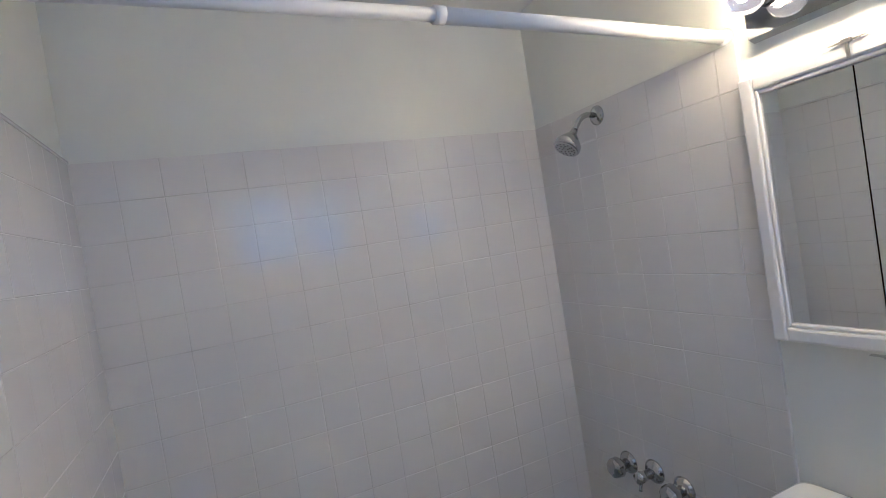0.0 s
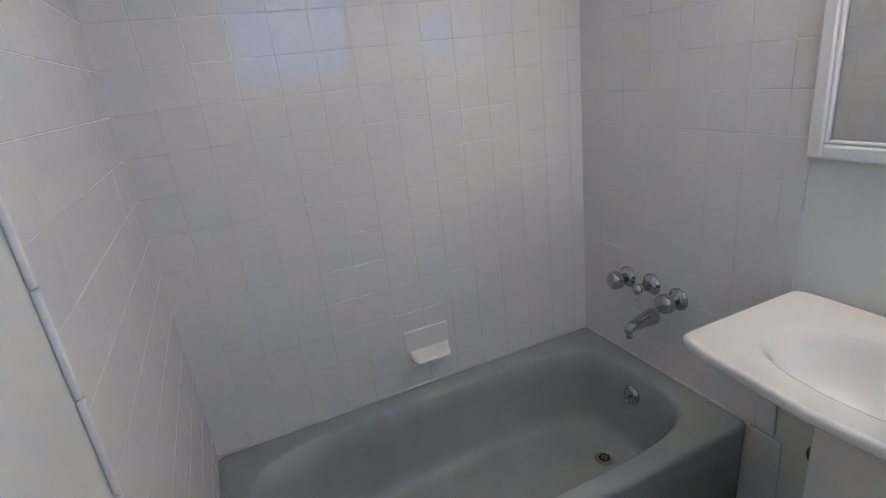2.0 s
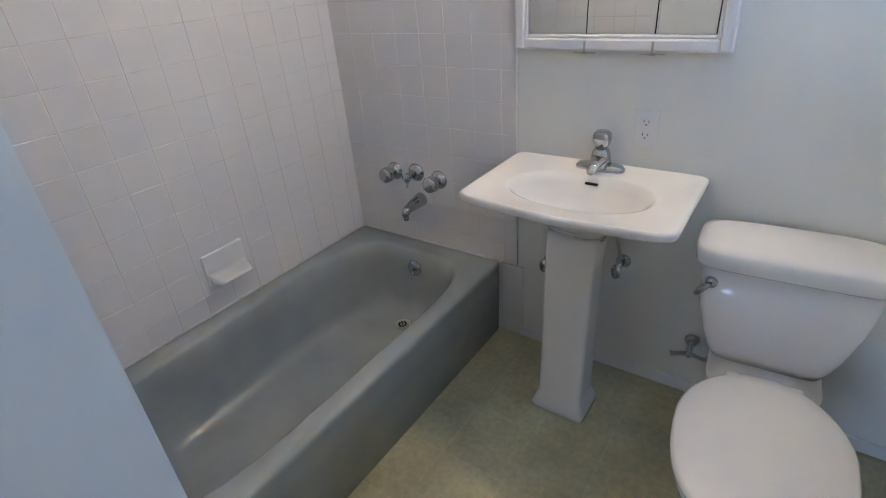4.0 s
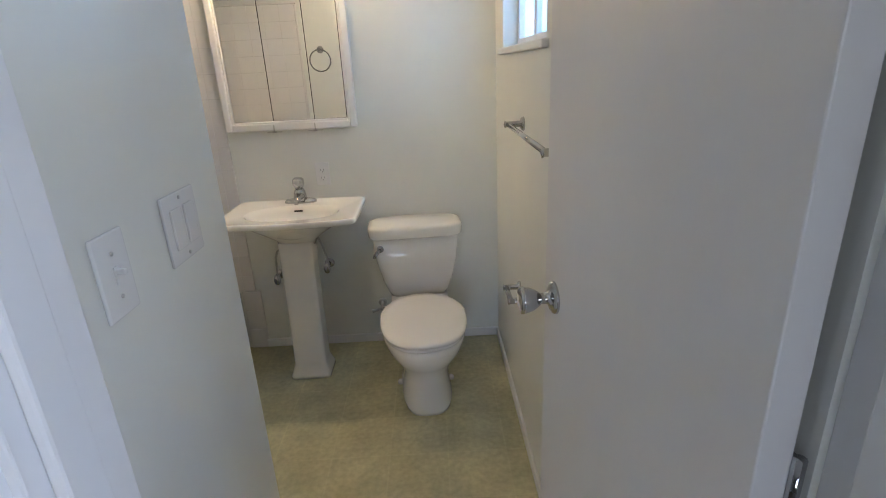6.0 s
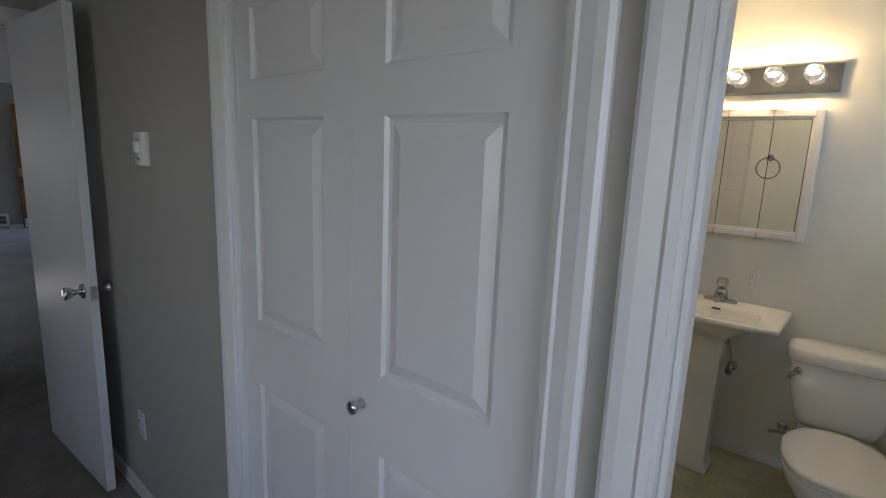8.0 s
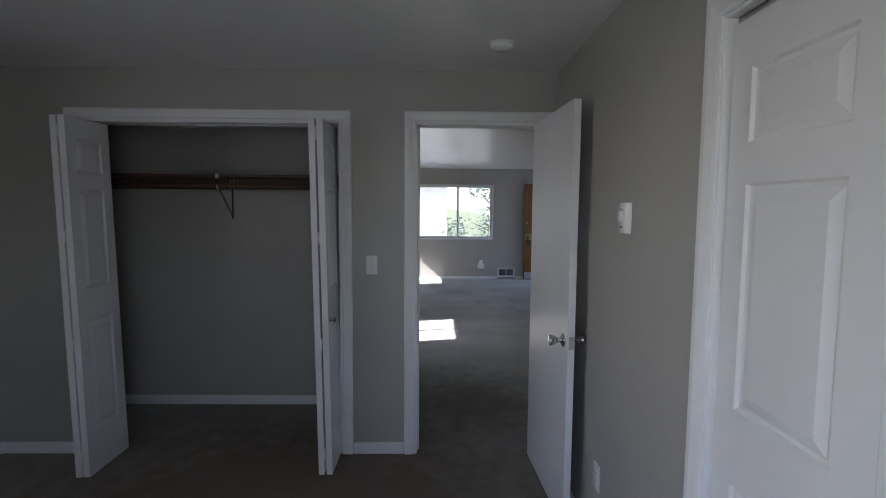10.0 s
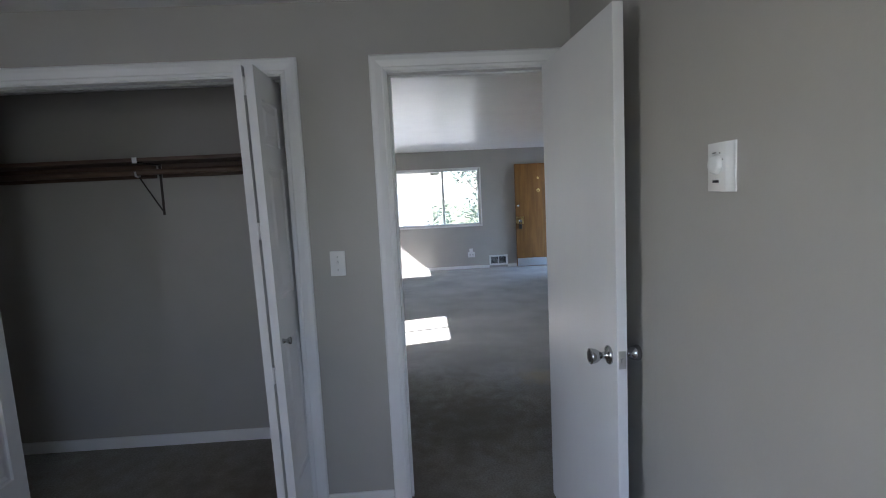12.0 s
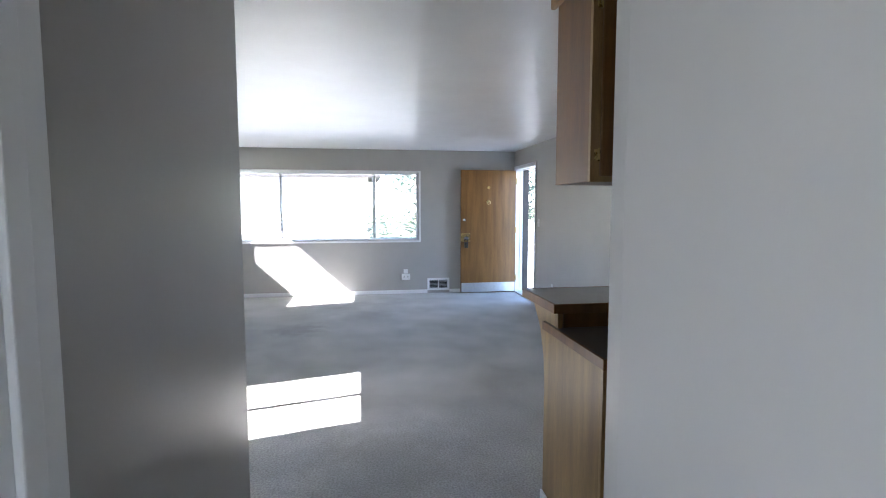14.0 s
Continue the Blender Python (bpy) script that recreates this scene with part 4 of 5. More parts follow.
top, slab = flush_door("door_bedroom", (WW + 0.022, -2.4125, 0), 2.9, 0.752, 2.038, "white painted flush bedroom door standing open", M_DOOR, 0.925)
for o in top.children:
    o.location.y = -0.0175
knob(top, 0.69, 0.918, -0.0175, -1)
knob(top, 0.69, 0.918, 0.0175, 1)
for z in (0.25, 1.05, 1.85):
    hinge(top, z, 0.0195)
plate = bmesh.new()
box(plate, 0.7515, -0.012, 0.888, 0.754, 0.012, 0.948)
box(plate, 0.752, -0.006, 0.91, 0.760, 0.006, 0.926, bevel=0.002)
part("latch_plate", plate, M_BRUSHED, top)


def strike(place, turn):
    top = thing("strike_plate", place, "satin metal strike plate on the door jamb", "strike plate", "strike plates", turn)
    bm = bmesh.new()
    for b in ((-0.016, -0.0025, -0.035, 0.016, 0, -0.014), (-0.016, -0.0025, 0.014, 0.016, 0, 0.035), (-0.016, -0.0025, -0.014, -0.007, 0, 0.014), (0.007, -0.0025, -0.014, 0.016, 0, 0.014)):
        box(bm, *b)
    part("plate", bm, M_BRUSHED, top)
    part("latch_hole", boxes((-0.007, -0.0008, -0.014, 0.007, 0, 0.014)), M_DARK, top, "dark plate drawn for the shaded latch hole")


strike((BD[0] + 0.02, -2.218, 1.025), 90)
strike((WW - 0.022, WD[0] + 0.02, 0.93), 180)


def moulded_leaf(w, h, rows, sides=None):
    """A moulded door leaf, face towards -y at y=0: raised panels in one column; rows: panel bottoms and tops."""
    bm = bmesh.new()
    t = 0.034
    x0, x1 = sides or (w * 0.20, w * 0.795)
    zs = [0.0]
    for a, b in rows:
        zs += [a, b]
    zs.append(h)
    quad = lambda *p: bm.faces.new([bm.verts.new(q) for q in p])  # noqa: E731
    for k, (a, b) in enumerate(zip(zs, zs[1:])):
        if k % 2 == 0:
            quad((0, 0, a), (w, 0, a), (w, 0, b), (0, 0, b))
            continue
        quad((0, 0, a), (x0, 0, a), (x0, 0, b), (0, 0, b))
        quad((x1, 0, a), (w, 0, a), (w, 0, b), (x1, 0, b))
        steps = ((0.0, 0.0), (0.006, 0.009), (0.016, 0.010), (0.044, 0.001), (0.048, 0.001))
        rect = [[(x0 + o, d, a + o), (x1 - o, d, a + o), (x1 - o, d, b - o), (x0 + o, d, b - o)] for o, d in steps]
        for r, s in zip(rect, rect[1:]):
            for i in range(4):
                quad(r[i], r[(i + 1) % 4], s[(i + 1) % 4], s[i])
        quad(*rect[-1])
    for f in ((0, 0, 0, 0), ):
        quad((0, t, 0), (0, t, h), (w, t, h), (w, t, 0))
        quad((0, 0, 0), (0, 0, h), (0, t, h), (0, t, 0))
        quad((w, 0, 0), (w, t, 0), (w, t, h), (w, 0, h))
        quad((0, 0, h), (w, 0, h), (w, t, h), (0, t, h))
        quad((0, 0, 0), (0, t, 0), (w, t, 0), (w, 0, 0))
    bmesh.ops.remove_doubles(bm, verts=bm.verts, dist=1e-4)
    return bm


PANELS = ((0.245, 0.868), (1.058, 1.61), (1.706, 1.882))


def bifold_knob(parent, x, z):
    p = [(0.0, 0.0), (0.012, 0.0), (0.009, -0.006), (0.007, -0.016), (0.014, -0.024), (0.0165, -0.030), (0.014, -0.035), (0.0, -0.037)]
    return part("knob", lathe(p, 20, "y", (x, 0, z)), M_CHROME, parent)


def bifold(name, place, w, h, label):
    """Two closed leaves side by side from the local origin."""
    top = thing(name, place, label, "bifold door", "closet doors")
    for k, sides in enumerate(((0.078, 0.384), (0.098, 0.390))):
        leaf = part("leaf", moulded_leaf(w - 0.0006, h - 0.012, [(a - 0.012, b - 0.012) for a, b in PANELS], sides), M_DOOR, top)
        leaf.matrix_basis = pose(w * k, 0, 0.012)
        if k == 1:
            bifold_knob(leaf, 0.038, 0.963)
    return top


bifold("bifold_door", (0.396, -2.272, 0), 0.4865, 2.0, "white moulded bifold closet door, closed")
track_bm = bmesh.new()
for b in ((0.392, -2.262, 2.006, 1.372, -2.259, 2.02), (0.392, -2.235, 2.006, 1.372, -2.232, 2.02), (0.392, -2.262, 2.017, 1.372, -2.232, 2.02)):
    box(track_bm, *b)
solid("bifold_track", track_bm, M_BRUSHED, "dark metal bifold track under the jamb head", "track")


# bedroom closet: folded leaves each side of the opening
def folded_pair(name, x, y, w, lean, knobbed, label):
    """Two leaves folded back to back and standing out from the closet; y: the face that looks north. They hang a little out of plumb."""
    top = thing(name, (x, y, 0.012), label, "bifold door", "closet doors")
    top.rotation_euler = (radians(lean), 0, 0)
    h, t, gap = 2.012, 0.034, 0.011
    rows = [(a + 0.005, b + 0.012) for a, b in PANELS]
    north = part("leaf", moulded_leaf(w, h, rows), M_DOOR, top)
    north.matrix_basis = pose(w, 0, 0, 0, 0, 180)
    if knobbed:
        bifold_knob(north, w * 0.10, 0.893)
    south = part("leaf", moulded_leaf(w, h, rows), M_DOOR, top)
    south.matrix_basis = pose(0, -2 * t - gap, 0)
    for z in (0.12, 0.76, 1.36, 1.93):
        hb = tube([(w + 0.003, -t - gap / 2, z - 0.035), (w + 0.003, -t - gap / 2, z + 0.035)], 0.0045, 8)
        box(hb, w - 0.004, -t - gap - 0.003, z - 0.034, w + 0.0015, -t + 0.003, z + 0.034)
        part("hinge", hb, M_TRIM, top)
    return top


folded_pair("bifold_door", WW - 0.095, -3.592, 0.374, 1.0, True, "white moulded bifold closet door, folded open")
folded_pair("bifold_door", WW - 0.055, -4.950, 0.365, 1.2, False, "white moulded bifold closet door, folded open")
closet_track = bmesh.new()
for b in ((WW - 0.085, CD[0] + 0.021, CD[3] - 0.032, WW - 0.082, CD[1] - 0.021, CD[3] - 0.021), (WW - 0.05, CD[0] + 0.021, CD[3] - 0.032, WW - 0.047, CD[1] - 0.021, CD[3] - 0.021),
          (WW - 0.082, CD[0] + 0.021, CD[3] - 0.024, WW - 0.05, CD[1] - 0.021, CD[3] - 0.021)):
    box(closet_track, *b)
solid("bifold_track", closet_track, M_BRUSHED, "grey metal bifold track across the closet head", "track")


# closet shelf, rod and bracket
solid("closet_shelf", boxes((-2.218, -5.678, 1.745, -1.95, -3.372, 1.764)), M_SHELF, "dark-stained plank closet shelf", "shelf")
solid("closet_rod", tube([(-1.965, -5.678, 1.685), (-1.965, -3.372, 1.685)], 0.016, 14), M_SHELF, "dark wooden closet rod under the shelf", "closet rod")
bracket = thing("shelf_bracket", (-2.219, -4.545, 1.445), "dark metal shelf and rod bracket with white end clips", "bracket")
br = bmesh.new()
box(br, 0.0, -0.007, 0.0, 0.004, 0.007, 0.299, bevel=0.001)
box(br, 0.006, -0.010, 0.293, 0.262, 0.010, 0.299)
tube([(0.008, 0, 0.02), (0.238, 0, 0.215)], 0.004, 8, br)
part("arm", br, M_DARK_PAINT, bracket)
br = bmesh.new()
box(br, 0.2705, -0.013, 0.290, 0.2735, 0.013, 0.322, bevel=0.001)
part("end_clip", br, M_PLASTIC, bracket, "white end clip")
br = bmesh.new()
tube([(0.232, 0, 0.240), (0.235, 0, 0.221), (0.254, 0, 0.217), (0.273, 0, 0.221), (0.277, 0, 0.245)], 0.0055, 8, br)
part("rod_hook", br, M_PLASTIC, bracket, "white rod hook")
cleat = boxes((-2.219, -5.676, 1.665, -2.20, -4.565, 1.744), (-2.219, -4.525, 1.665, -2.20, -3.374, 1.744))
solid("shelf_cleat", cleat, M_SHELF, "dark wooden cleat under the closet shelf", "cleat")


def thermostat():
    top = thing("thermostat", (-0.228, WN, 1.512), "white wall thermostat with a round dial and sloped sides", "thermostat")
    bm = bmesh.new()
    box(bm, -0.046, -0.004, -0.058, 0.046, 0, 0.058, bevel=0.0015)
    part("base", bm, M_PLASTIC, top)
    ring = lambda w, h, d: [(-w, -d, -h), (w, -d, -h), (w, -d, h), (-w, -d, h)]  # noqa: E731
    part("cover", loft([ring(0.0445, 0.057, 0.003), ring(0.042, 0.0565, 0.012), ring(0.036, 0.056, 0.020), ring(0.034, 0.055, 0.0215)]), M_PLASTIC, top)
    part("dial", lathe([(0.0, -0.0205), (0.0235, -0.0205), (0.0235, -0.0235), (0.0205, -0.0245), (0.0195, -0.031), (0.017, -0.033), (0.0, -0.033)], 32, "y", (0.0, 0, 0.006)), M_PLASTIC, top)
    part("label_bar", boxes((-0.014, -0.0222, -0.036, 0.010, -0.0213, -0.030)), M_BLACK, top, "dark printed label")
    part("scale_mark", boxes((-0.016, -0.0222, 0.032, -0.002, -0.0213, 0.0345), (0.012, -0.0222, 0.030, 0.016, -0.0213, 0.033), (0.0235, -0.0222, 0.015, 0.026, -0.0213, 0.018)), M_BLACK, top, "dark scale marks")


thermostat()
switch((WW, -3.397, 1.191), 90, "white toggle switch beside the bedroom door")
outlet((-0.465, WN, 0.37), 0, "white duplex outlet low on the bedroom wall")
outlet((-2.60, -3.26, 0.33), 180, "white duplex outlet low on the passage wall")


def smoke_detector(x, y):
    top = thing("smoke_detector", (x, y, H), "round white ceiling smoke detector", "smoke detector")
    part("base", lathe([(0.0, 0.0), (0.062, 0.0), (0.062, -0.010), (0.0, -0.010)], 32), M_PLASTIC, top)
    part("cover", lathe([(0.058, -0.010), (0.056, -0.026), (0.042, -0.036), (0.0, -0.038)], 32), M_PLASTIC, top)


smoke_detector(-0.886, -2.69)


# ---- living room ----
def front_door():
    t, w, h = 0.044, 0.93, 2.03
    top = thing("front_door", (FD[0] + 0.02, LN - 0.012, 0), "varnished wood front door with metal kick plate, open", "door", "", -90)
    bm = bmesh.new()
    box(bm, 0.004, 0.0, 0.012, w, t, h, bevel=0.002)
    slab = part("slab", bm, M_WOOD, top)
    # the face towards the room is the y = t side
    bm = bmesh.new()
    box(bm, 0.012, t, 0.02, w - 0.012, t + 0.002, 0.175)
    part("kick_plate", bm, M_ALU, top, "brushed aluminium kick plate")
    k = lathe([(0.0, t), (0.022, t), (0.021, t + 0.006), (0.010, t + 0.010), (0.0, t + 0.010)], 20, "y", (0.47, 0, 1.52))
    tube([(0.44, t + 0.010, 1.52), (0.445, t + 0.016, 1.485), (0.47, t + 0.018, 1.47), (0.495, t + 0.016, 1.485), (0.50, t + 0.010, 1.52)], 0.006, 10, k)
    part("knocker", k, M_BRASS, top)
    part("number_plaque", lathe([(0.0, t), (0.024, t), (0.024, t + 0.003), (0.017, t + 0.004), (0.0, t + 0.002)], 20, "y", (0.47, 0, 1.745)), M_BRASS, top)
    part("deadbolt", lathe([(0.0, t), (0.025, t), (0.023, t + 0.010), (0.008, t + 0.012), (0.008, t + 0.026), (0.0, t + 0.027)], 20, "y", (w - 0.06, 0, 1.215)), M_CHROME, top)
    bm = bmesh.new()
    box(bm, w - 0.155, t, 0.86, w - 0.004, t + 0.0025, 1.0, bevel=0.001)
    part("lock_plate", bm, M_BRASS, top)
    knob(top, w - 0.085, 0.915, t + 0.0025, 1)
    lb = bmesh.new()
    box(lb, w - 0.115, t + 0.004, 0.76, w - 0.055, t + 0.04, 0.85, bevel=0.006)
    box(lb, w - 0.105, t + 0.04, 0.775, w - 0.065, t + 0.043, 0.815)
    tube([(w - 0.105, t + 0.02, 0.85), (w - 0.105, t + 0.03, 0.90), (w - 0.085, t + 0.032, 0.915), (w - 0.065, t + 0.03, 0.90), (w - 0.065, t + 0.02, 0.85)], 0.005, 8, lb)
    part("lockbox", lb, M_BLACK, top, "black key lockbox hung on the knob")
    for z in (0.25, 1.05, 1.85):
        bm = bmesh.new()
        box(bm, -0.016, t - 0.03, z - 0.05, 0.006, t + 0.002, z + 0.05)
        tube([(-0.004, t + 0.004, z - 0.052), (-0.004, t + 0.004, z + 0.052)], 0.007, 10, bm)
        part("hinge", bm, M_BRASS, top)


front_door()
frame_bm = bmesh.new()
box(frame_bm, FD[0] - 0.06, LN + 0.123, -0.05, FD[0] + 0.03, LN + 0.22, FD[3] + 0.05, bevel=0.004)
box(frame_bm, FD[0] + 0.03, LN + 0.123, FD[3] - 0.02, FD[1] + 0.05, LN + 0.22, FD[3] + 0.05, bevel=0.004)
structure("trim_front_outer", frame_bm, M_DARK_PAINT, "dark brown outer door frame", "trim")
solid("door_threshold", boxes((FD[0] + 0.02, LN - 0.02, 0.0, FD[1] - 0.02, LN + 0.14, 0.018), bevel=0.004), M_ALU, "worn metal front door threshold", "threshold")
switch((-8.0, LN, 1.2), 0, "white toggle switch beside the front door")
outlet((-7.42, LN, 0.33), 0, "white duplex outlet low on the living room wall")


def vent():
    y0, y1, z0, z1 = -1.68, -1.31, 0.045, 0.25
    top = thing("floor_register", (LW, (y0 + y1) / 2, z0), "white metal wall heating register with dark louvres", "vent")
    w, h = y1 - y0, z1 - z0
    bm = bmesh.new()
    f = 0.035
    for s, e, a, b in ((-w / 2, -w / 2 + f, 0, h), (w / 2 - f, w / 2, 0, h), (-w / 2 + f, w / 2 - f, 0, f), (-w / 2 + f, w / 2 - f, h - f, h), (-0.008, 0.008, f, h - f)):
        box(bm, 0.0, s, a, 0.014, e, b, bevel=0.003)
    part("frame", bm, M_TRIM, top)
    # Dark sheet stands in for the shade behind the louvres.
    part("backing", boxes((0.001, -w / 2 + f, f, 0.003, w / 2 - f, h - f)), M_DARK, top)
    for i in range(6):
        z = f + (h - 2 * f) * (i + 0.5) / 6
        for s, e in ((-w / 2 + f, -0.008), (0.008, w / 2 - f)):
            sl = part("louvre", boxes((-0.005, s, -0.0012, 0.005, e, 0.0012)), M_ALU, top)
            sl.matrix_basis = pose(0.007, 0, z, 0, 40, 0)


vent()


def phone_box():
    top = thing("wall_jack", (LW, -2.04, 0.29), "white plug adapter on a wall jack", "wall jack")
    bm = bmesh.new()
    box(bm, 0, -0.035, 0.0, 0.006, 0.035, 0.115, bevel=0.002)
    part("cover_plate", bm, M_PLASTIC, top)
    bm = bmesh.new()
    box(bm, 0.006, -0.07, -0.06, 0.045, 0.07, 0.045, bevel=0.006)
    part("adapter", bm, M_PLASTIC, top)
    for y in (-0.04, 0.015):
        part("socket_slot", boxes((0.0448, y, -0.02, 0.0462, y + 0.025, 0.01)), M_BRUSHED, top)


phone_box()


def blinds():
    u0, u1, z0, z1 = LWIN[0] + 0.02, LWIN[1] - 0.02, LWIN[2] + 0.01, LWIN[3]
    top = thing("venetian_blind", (LW - 0.018, 0, z0), "white venetian blind, lowered with open slats", "blind")
    h = z1 - z0
    bm = bmesh.new()
    box(bm, -0.013, u0, h - 0.035, 0.013, u1, h, bevel=0.002)
    part("headrail", bm, M_SLAT, top)
    bm = bmesh.new()
    box(bm, -0.011, u0, 0.0, 0.011, u1, 0.014, bevel=0.003)
    part("bottom_rail", bm, M_SLAT, top)
    slat = bmesh.new()
    rows = [[(x, u0, 0.0016 * (1 - (x / 0.012) ** 2)) for x in (-0.012, -0.004, 0.004, 0.012)], [(x, u1, 0.0016 * (1 - (x / 0.012) ** 2)) for x in (-0.012, -0.004, 0.004, 0.012)]]
    low = [[(x, y, z - 0.0006) for x, y, z in r][::-1] for r in rows]
    loft([rows[0] + low[0], rows[1] + low[1]], bm=slat)
    first = part("slat", slat, M_SLAT, top)
    n = 50
    for i in range(n):
        s = first if i == 0 else first.copy()
        if i:
            scene.collection.objects.link(s)
        s.location = (0, 0, 0.022 + (h - 0.06) * i / n)
        s.rotation_euler = (0, radians(6), 0)
    for y in (u0 + 0.12, -3.99, -3.06, -2.52, u1 - 0.12):
        part("ladder_cord", tube([(0.012, y, 0.01), (0.012, y, h - 0.03)], 0.0012, 6), M_SLAT, top)


blinds()


# ---- kitchen ----
def upper_cabinet():
    x0, x1, y0, y1, z0 = -3.03, -2.68, -1.88, -0.9, 1.535
    top = thing("upper_cabinet", (x0, y0, z0), "varnished plywood upper cabinet hung from the ceiling", "cabinet")
    w, d, h = x1 - x0, y1 - y0, H - z0
    bm = bmesh.new()
    box(bm, 0, 0, 0, w - 0.02, d, h - 0.001, bevel=0.002)
    part("carcass", bm, M_WOOD, top)
    bm = bmesh.new()
    for b in ((w - 0.02, 0, 0, w, 0.045, h - 0.001), (w - 0.02, d - 0.045, 0, w, d, h - 0.001), (w - 0.02, 0.045, 0, w, d - 0.045, 0.03), (w - 0.02, 0.045, h - 0.06, w, d - 0.045, h - 0.001)):
        box(bm, *b)
    part("face_frame", bm, M_WOOD_EDGE, top)
    bm = bmesh.new()
    box(bm, -0.03, -0.025, h - 0.055, w + 0.02, -0.001, h - 0.002, bevel=0.006)
    part("crown_strip", bm, M_WOOD_EDGE, top)
    for a, b in ((0.035, d / 2 - 0.005), (d / 2 + 0.005, d - 0.035)):
        bm = bmesh.new()
        box(bm, w + 0.001, a, 0.02, w + 0.018, b, h - 0.07, bevel=0.005)
        door = part("door", bm, M_WOOD, top)
        for z in (0.10, h - 0.16):
            hb = tube([(w + 0.012, a - 0.006, z - 0.025), (w + 0.012, a - 0.006, z + 0.025)], 0.005, 8)
            box(hb, w + 0.0005, a - 0.02, z - 0.02, w + 0.003, a - 0.004, z + 0.02)
            part("hinge", hb, M_BRASS, door)


upper_cabinet()


def base_cabinet():
    x0, x1, y0, y1 = -3.13, -2.53, -1.88, -0.9
    top = thing("base_cabinet", (x0, y0, 0), "varnished plywood peninsula base cabinet", "cabinet")
    w, d = x1 - x0, y1 - y0
    bm = bmesh.new()
    box(bm, 0, 0, 0.002, w - 0.02, d, 0.862, bevel=0.002)
    part("carcass", bm, M_WOOD_LIT, top, "pale plywood side, window light put into its colour")
    bm = bmesh.new()
    for b in ((w - 0.02, 0, 0.1, w, 0.04, 0.862), (w - 0.02, d - 0.04, 0.1, w, d, 0.862), (w - 0.02, 0.04, 0.83, w, d - 0.04, 0.862), (w - 0.02, 0.04, 0.1, w, d - 0.04, 0.13)):
        box(bm, *b)
    part("face_frame", bm, M_WOOD_EDGE, top)
    for a, b in ((0.035, d / 2 - 0.005), (d / 2 + 0.005, d - 0.035)):
        bm = bmesh.new()
        box(bm, w + 0.001, a, 0.12, w + 0.018, b, 0.84, bevel=0.005)
        part("door", bm, M_WOOD, top)
    bm = bmesh.new()
    box(bm, -0.002, -0.012, 0.002, w, -0.001, 0.07, bevel=0.003)
    part("skirting", bm, M_TRIM, top, "white painted skirting")
    # curved bracket carrying the bar shelf
    pts = [(0.0, 0.62), (-0.02, 0.74), (-0.07, 0.86), (-0.16, 0.955), (-0.22, 0.985), (0.16, 0.985), (0.16, 0.88), (0.05, 0.865), (0.0, 0.865)]
    bm = bmesh.new()
    loft([[(x, 0.001, z) for x, z in pts], [(x, 0.022, z) for x, z in pts]], bm=bm)
    for f in bm.faces:
        f.smooth = False
    part("bar_bracket", bm, M_WOOD_EDGE, top, "curved plywood bracket")
    part("bar_riser", boxes((0.13, 0.03, 0.904, 0.155, d, 0.985)), M_WOOD, top)
    return top


base_cabinet()
def banded_top(name, x0, y0, x1, y1, z0, z1, material, label, category):
    """A laminate top with a varnished wood edge band on its south, east and west sides."""
    top = thing(name, (x0, y0, z0), label, category)
    w, d, h, e = x1 - x0, y1 - y0, z1 - z0, 0.012
    part("surface", boxes((e, e, 0.0, w - e, d, h)), material, top)
    for b in ((0, 0, -0.001, w, e, h + 0.0005), (0, e, -0.001, e, d, h + 0.0005), (w - e, e, -0.001, w, d, h + 0.0005)):
        bm = bmesh.new()
        box(bm, *b, bevel=0.002)
        part("edge_band", bm, M_WOOD, top, "varnished wood edge band")


banded_top("countertop", -3.13, -1.895, -2.50, -0.9, 0.864, 0.902, M_DARK_TOP, "dark brown laminate kitchen countertop with wood edge", "countertop")
banded_top("bar_top", -3.33, -1.93, -2.89, -0.9, 0.987, 1.026, M_LAMINATE, "grey laminate raised bar top with wood edge", "bar top")


# ---- outside ----
structure("ground", boxes((-400, -400, -0.35, 400, 400, -0.16)), M_GRASS, "dry lawn running to the horizon", "ground")
# Paving stretched far west as a reflector that brightens the living room ceiling.
structure("pavement_front", boxes((-21.5, -14, -0.16, LW - 0.12, 14, -0.10)), M_CONCRETE, "pale sunlit concrete walk, widened to bounce light indoors", "pavement")
structure("pavement_entry", boxes((LW - 0.12, 0.0, -0.16, -5.5, 6.0, -0.06)), M_CONCRETE, "pale sunlit concrete entry walk", "pavement")
structure("road", boxes((-400, 8.0, -0.16, 400, 15.0, -0.12)), M_CONCRETE, "pale sunlit street", "road")


